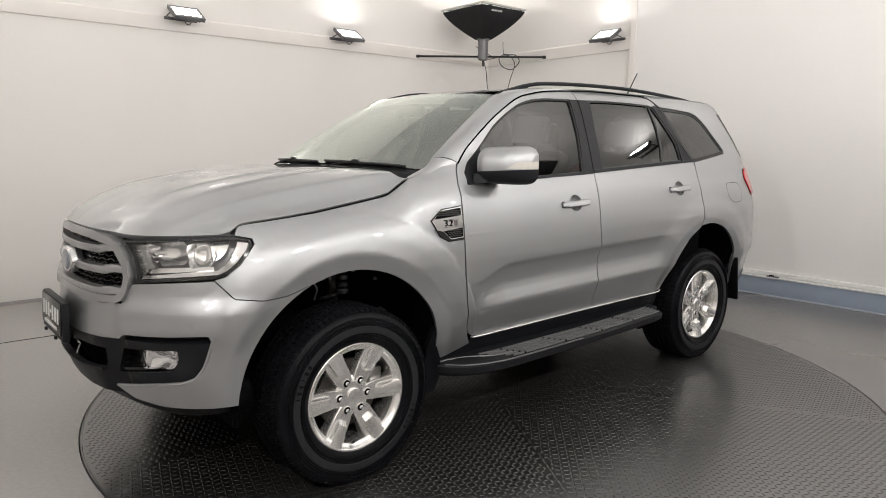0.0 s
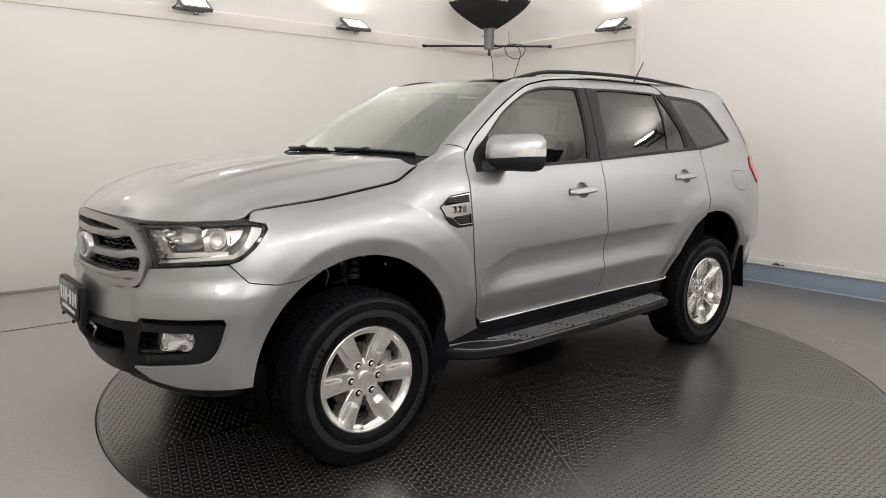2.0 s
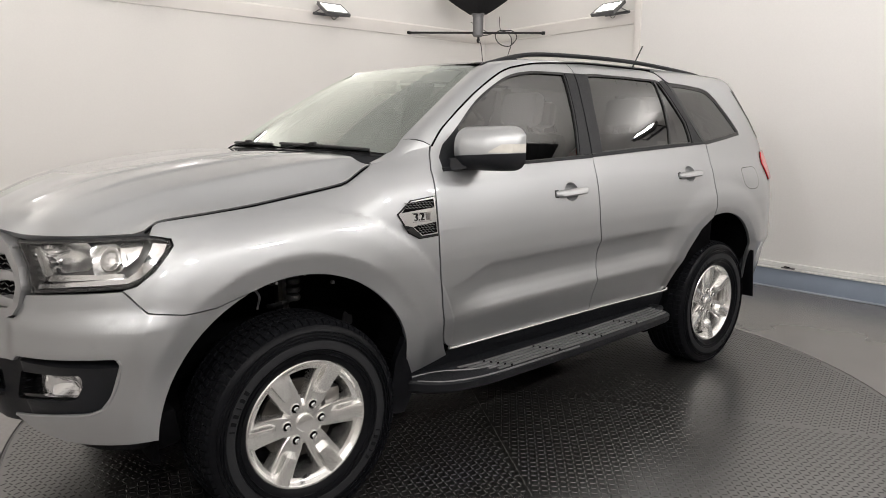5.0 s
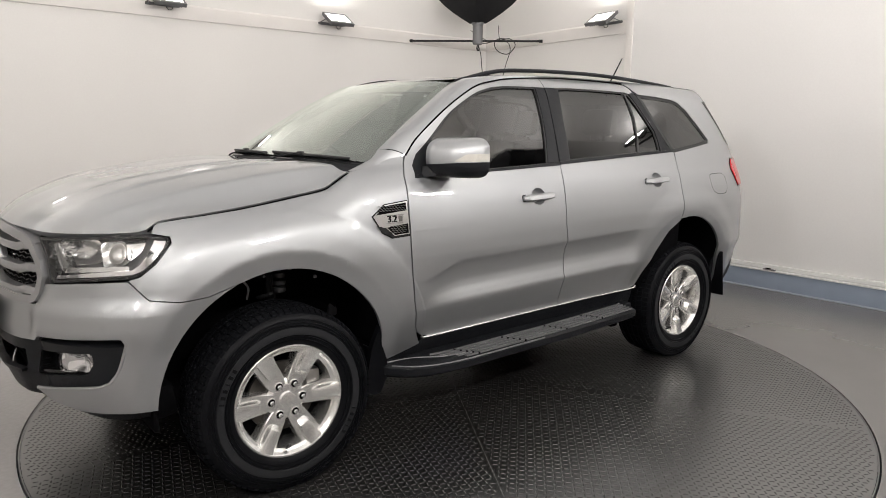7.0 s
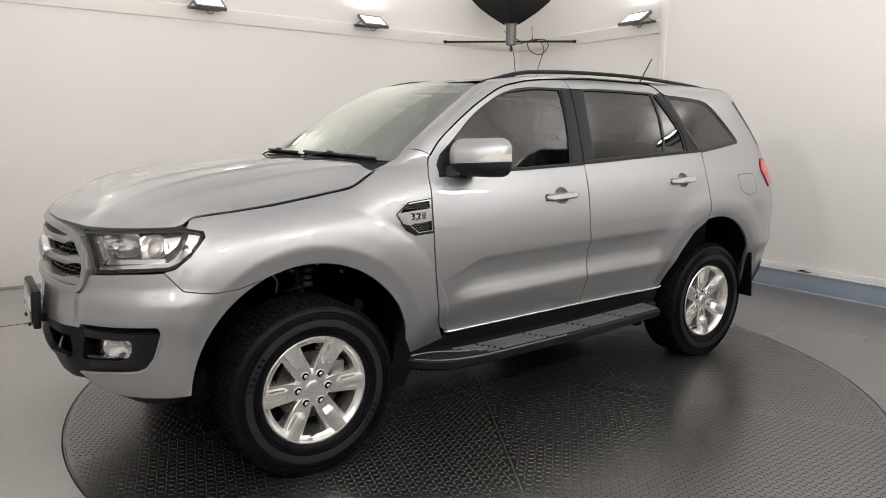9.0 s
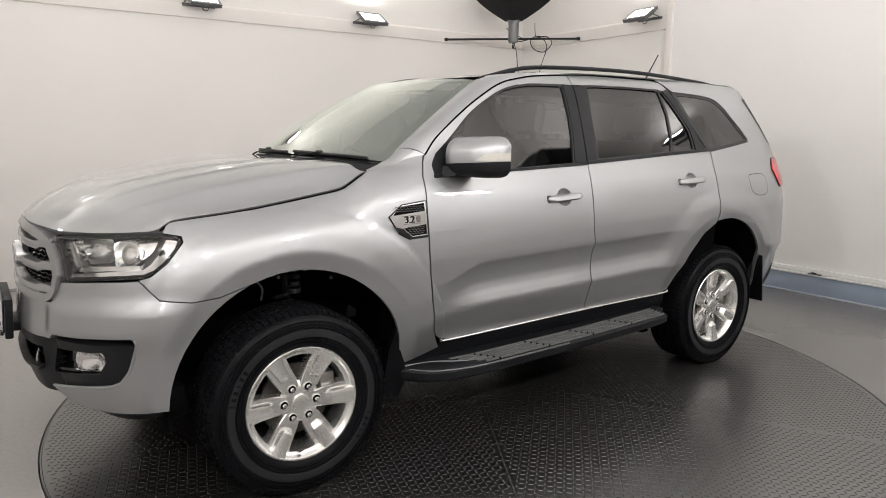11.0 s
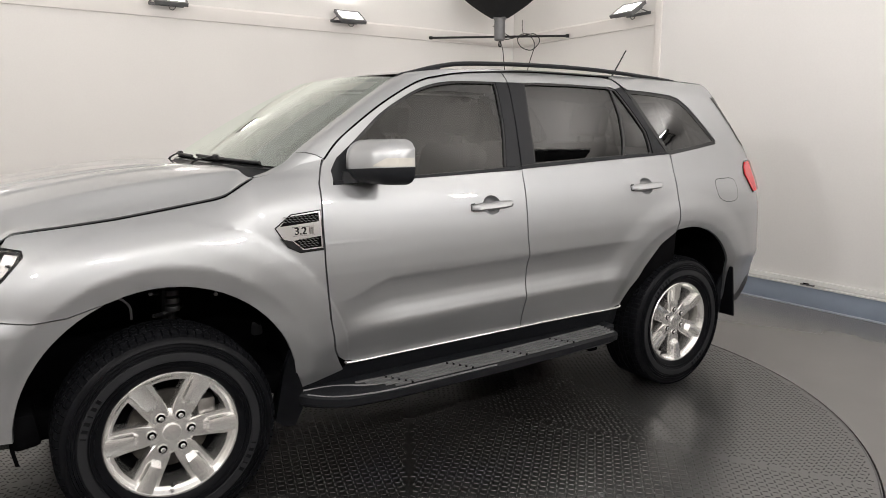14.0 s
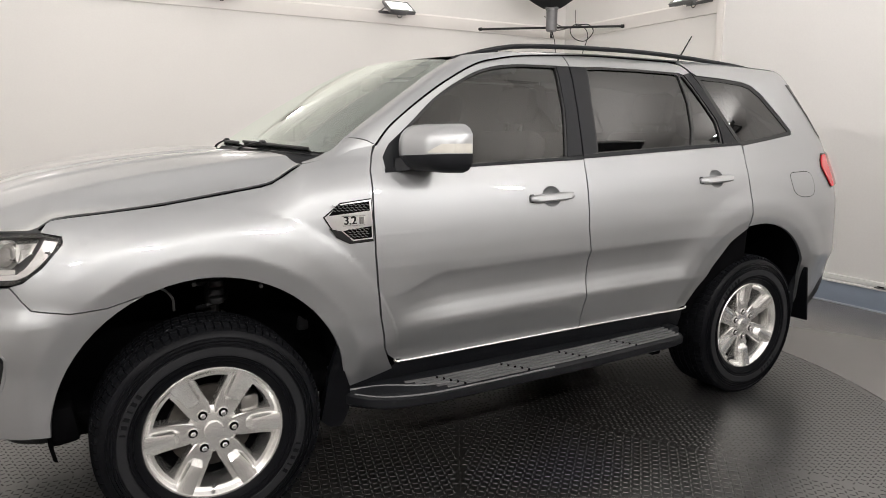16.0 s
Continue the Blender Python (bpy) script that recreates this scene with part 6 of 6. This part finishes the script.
def softbox(x, y, turn, with_print):
    """A square softbox over an upright flash head, shining at the ceiling."""
    ob = thing("softbox", "black square softbox on a flash head facing the ceiling", "softbox", "corner softboxes", at=(x, y, 2.81))
    ob.rotation_euler = (0, 0, radians(turn))
    half, top, n = 0.375, 0.36, 10
    for k in range(4):
        rows = []
        for i in range(n + 1):
            t = i / n
            r = 0.07 + (half - 0.07) * (1 - (1 - t) ** 1.45)
            z = top * t
            rows.append([Matrix.Rotation(radians(90 * k), 3, "Z") @ Vector((r * w, -r - 0.02 * math.sin(math.pi * t) * (1 - w * w), z)) for w in (-1, -0.5, 0, 0.5, 1)])
        bm = bmesh.new()
        loft(bm, rows)
        bmesh.ops.solidify(bm, geom=bm.faces[:], thickness=0.003)
        part("side_panel", bm, FABRIC_BLACK, ob)
        bm = bmesh.new()
        tube(bm, [Matrix.Rotation(radians(90 * k), 3, "Z") @ Vector(p) for p in ((-half, -half - 0.002, top), (half, -half - 0.002, top))], 0.011, 6)
        part("piping", bm, SILVER_TRIM, ob, "silver edge piping")
    part("diffuser", panel([(-half, -half), (half, -half), (half, half), (-half, half)], lambda a, b, o: Vector((a, b, top - 0.02)), 0.2, 0), LAMP_FACE, ob, "lit white diffuser cloth")
    bm = bmesh.new()
    lathe(bm, [(0.0, -0.255), (0.045, -0.255), (0.062, -0.245), (0.064, -0.02), (0.07, -0.018), (0.07, 0.004), (0.058, 0.01)], 20, "Z")
    head = part("flash_head", bm, LAMP_BODY, ob, "dark grey flash head")
    bm = bmesh.new()
    lathe(bm, [(0.058, 0.0), (0.085, 0.0), (0.085, 0.02), (0.058, 0.02)], 20, "Z")
    part("speed_ring", bm, LAMP_BODY, head)
    bm = bmesh.new()
    for a in (0, 1):
        tube(bm, [(0.02 * a, 0, -0.25), (0.02 * a - 0.012, 0, -0.30), (0.02 * a, 0, -0.325)], 0.008, 6)
    part("plug", bm, CABLE, head)
    if with_print:
        for i in range(7):
            w = (0.014, 0.01, 0.014, 0.013, 0.006, 0.013, 0.013)[i]
            m = Matrix.Translation((-0.22 + 0.026 * i, -0.385 + 0.0, 0.285)) @ Matrix.Rotation(radians(28), 4, "X")
            part("print", box((w, 0.004, 0.022), m), WHITE, ob, "unreadable white maker's print")
    m = Matrix.Translation((x, y, 2.81 + top + 0.004)) @ Matrix.Rotation(math.pi, 4, "X")
    area_lamp("softbox_glow", m, 0.72, 0.72, SOFTBOX_WATTS, spread=110)
    return ob


softbox(3.20, 3.26, 0, True)
# unseen, added in the north-west corner for more bounce light
softbox(-3.6, 3.2, 0, False)
softbox(3.15, -3.55, 180, False)
# unseen too, added in the south-west corner
softbox(-3.6, -3.65, 90, False)
def corner_bar(x, y, half, turn):
    """A steel bar across a corner of the room, on which a flash head is clamped."""
    bar = thing("corner_bar", "thin black steel bar across the wall corner", "bar", "corner bars", at=(x, y, 2.615))
    bar.rotation_euler = (0, 0, radians(turn))
    bm = bmesh.new()
    tube(bm, [(-half, 0, 0), (half, 0, 0)], 0.013, 8)
    part("tube", bm, CABLE, bar)
    for s in (-1, 1):
        bm = bmesh.new()
        tube(bm, [(s * (half - 0.02), 0, 0), (s * (half + 0.02), 0, 0)], 0.02, 8)
        part("end_cap", bm, CABLE, bar)
    part("clamp", box((0.07, 0.09, 0.06), Matrix.Translation((0, -0.045, 0)), 0.008), CABLE, bar)


corner_bar(3.245, 3.345, 0.815, -40)
# unseen bar under the added north-west softbox
corner_bar(-3.66, 3.26, 0.88, 45)
corner_bar(3.22, -3.66, 0.96, 225)
# unseen bar under the added south-west softbox
corner_bar(-3.66, -3.75, 0.9, 135)
coil = thing("cable_coil", "black power cable looped over the corner bar", "cable", at=(3.40, 3.19, 2.615))
bm = bmesh.new()
side = Vector((0.75, -0.66, 0))
tube(bm, catmull([Vector((-0.2, 0.17, -0.02)), Vector((-0.1, 0.06, -0.035)), side * 0.0 + Vector((0, -0.02, -0.005)), side * 0.09 + Vector((0, -0.02, 0.01)), side * 0.2 + Vector((0, -0.02, 0.02)), side * 0.26 + Vector((0, -0.02, -0.06)),
                  side * 0.17 + Vector((0, -0.02, -0.16)), side * 0.05 + Vector((0, -0.02, -0.13)), side * 0.0 + Vector((0, -0.02, -0.04)), side * 0.05 + Vector((0, -0.02, 0.02)), side * 0.16 + Vector((0, -0.03, 0.02))], 8), 0.006, 6)
part("loop", bm, CABLE, coil)
bm = bmesh.new()
tube(bm, catmull([Vector((-0.24, 0.16, 0.12)), Vector((-0.12, 0.05, 0.02)), Vector((-0.05, 0.0, -0.01)), side * 0.12 + Vector((0, -0.03, 0.0)), side * 0.2 + Vector((0, -0.02, -0.1)), side * 0.16 + Vector((0, 0, -0.3)), side * 0.1 + Vector((0, 0.02, -0.6))], 8), 0.005, 6)
part("hanging_end", bm, CABLE, coil)
bm = bmesh.new()
tube(bm, catmull([side * 0.08 + Vector((0, 0, 0.01)), side * 0.085 + Vector((0, 0.03, 0.1)), side * 0.09 + Vector((0, 0.04, 0.19))], 6), 0.004, 6)
part("short_end", bm, CABLE, coil)
drop = thing("hanging_cable", "thin black cable hanging below the flash head", "cable", at=(3.22, 3.26, 2.48))
bm = bmesh.new()
tube(bm, catmull([Vector((0, 0, 0.06)), Vector((0.02, -0.02, -0.05)), Vector((0.04, -0.03, -0.25)), Vector((0.09, -0.06, -0.5)), Vector((0.12, -0.08, -1.2))], 8), 0.005, 6)
part("strand", bm, CABLE, drop)
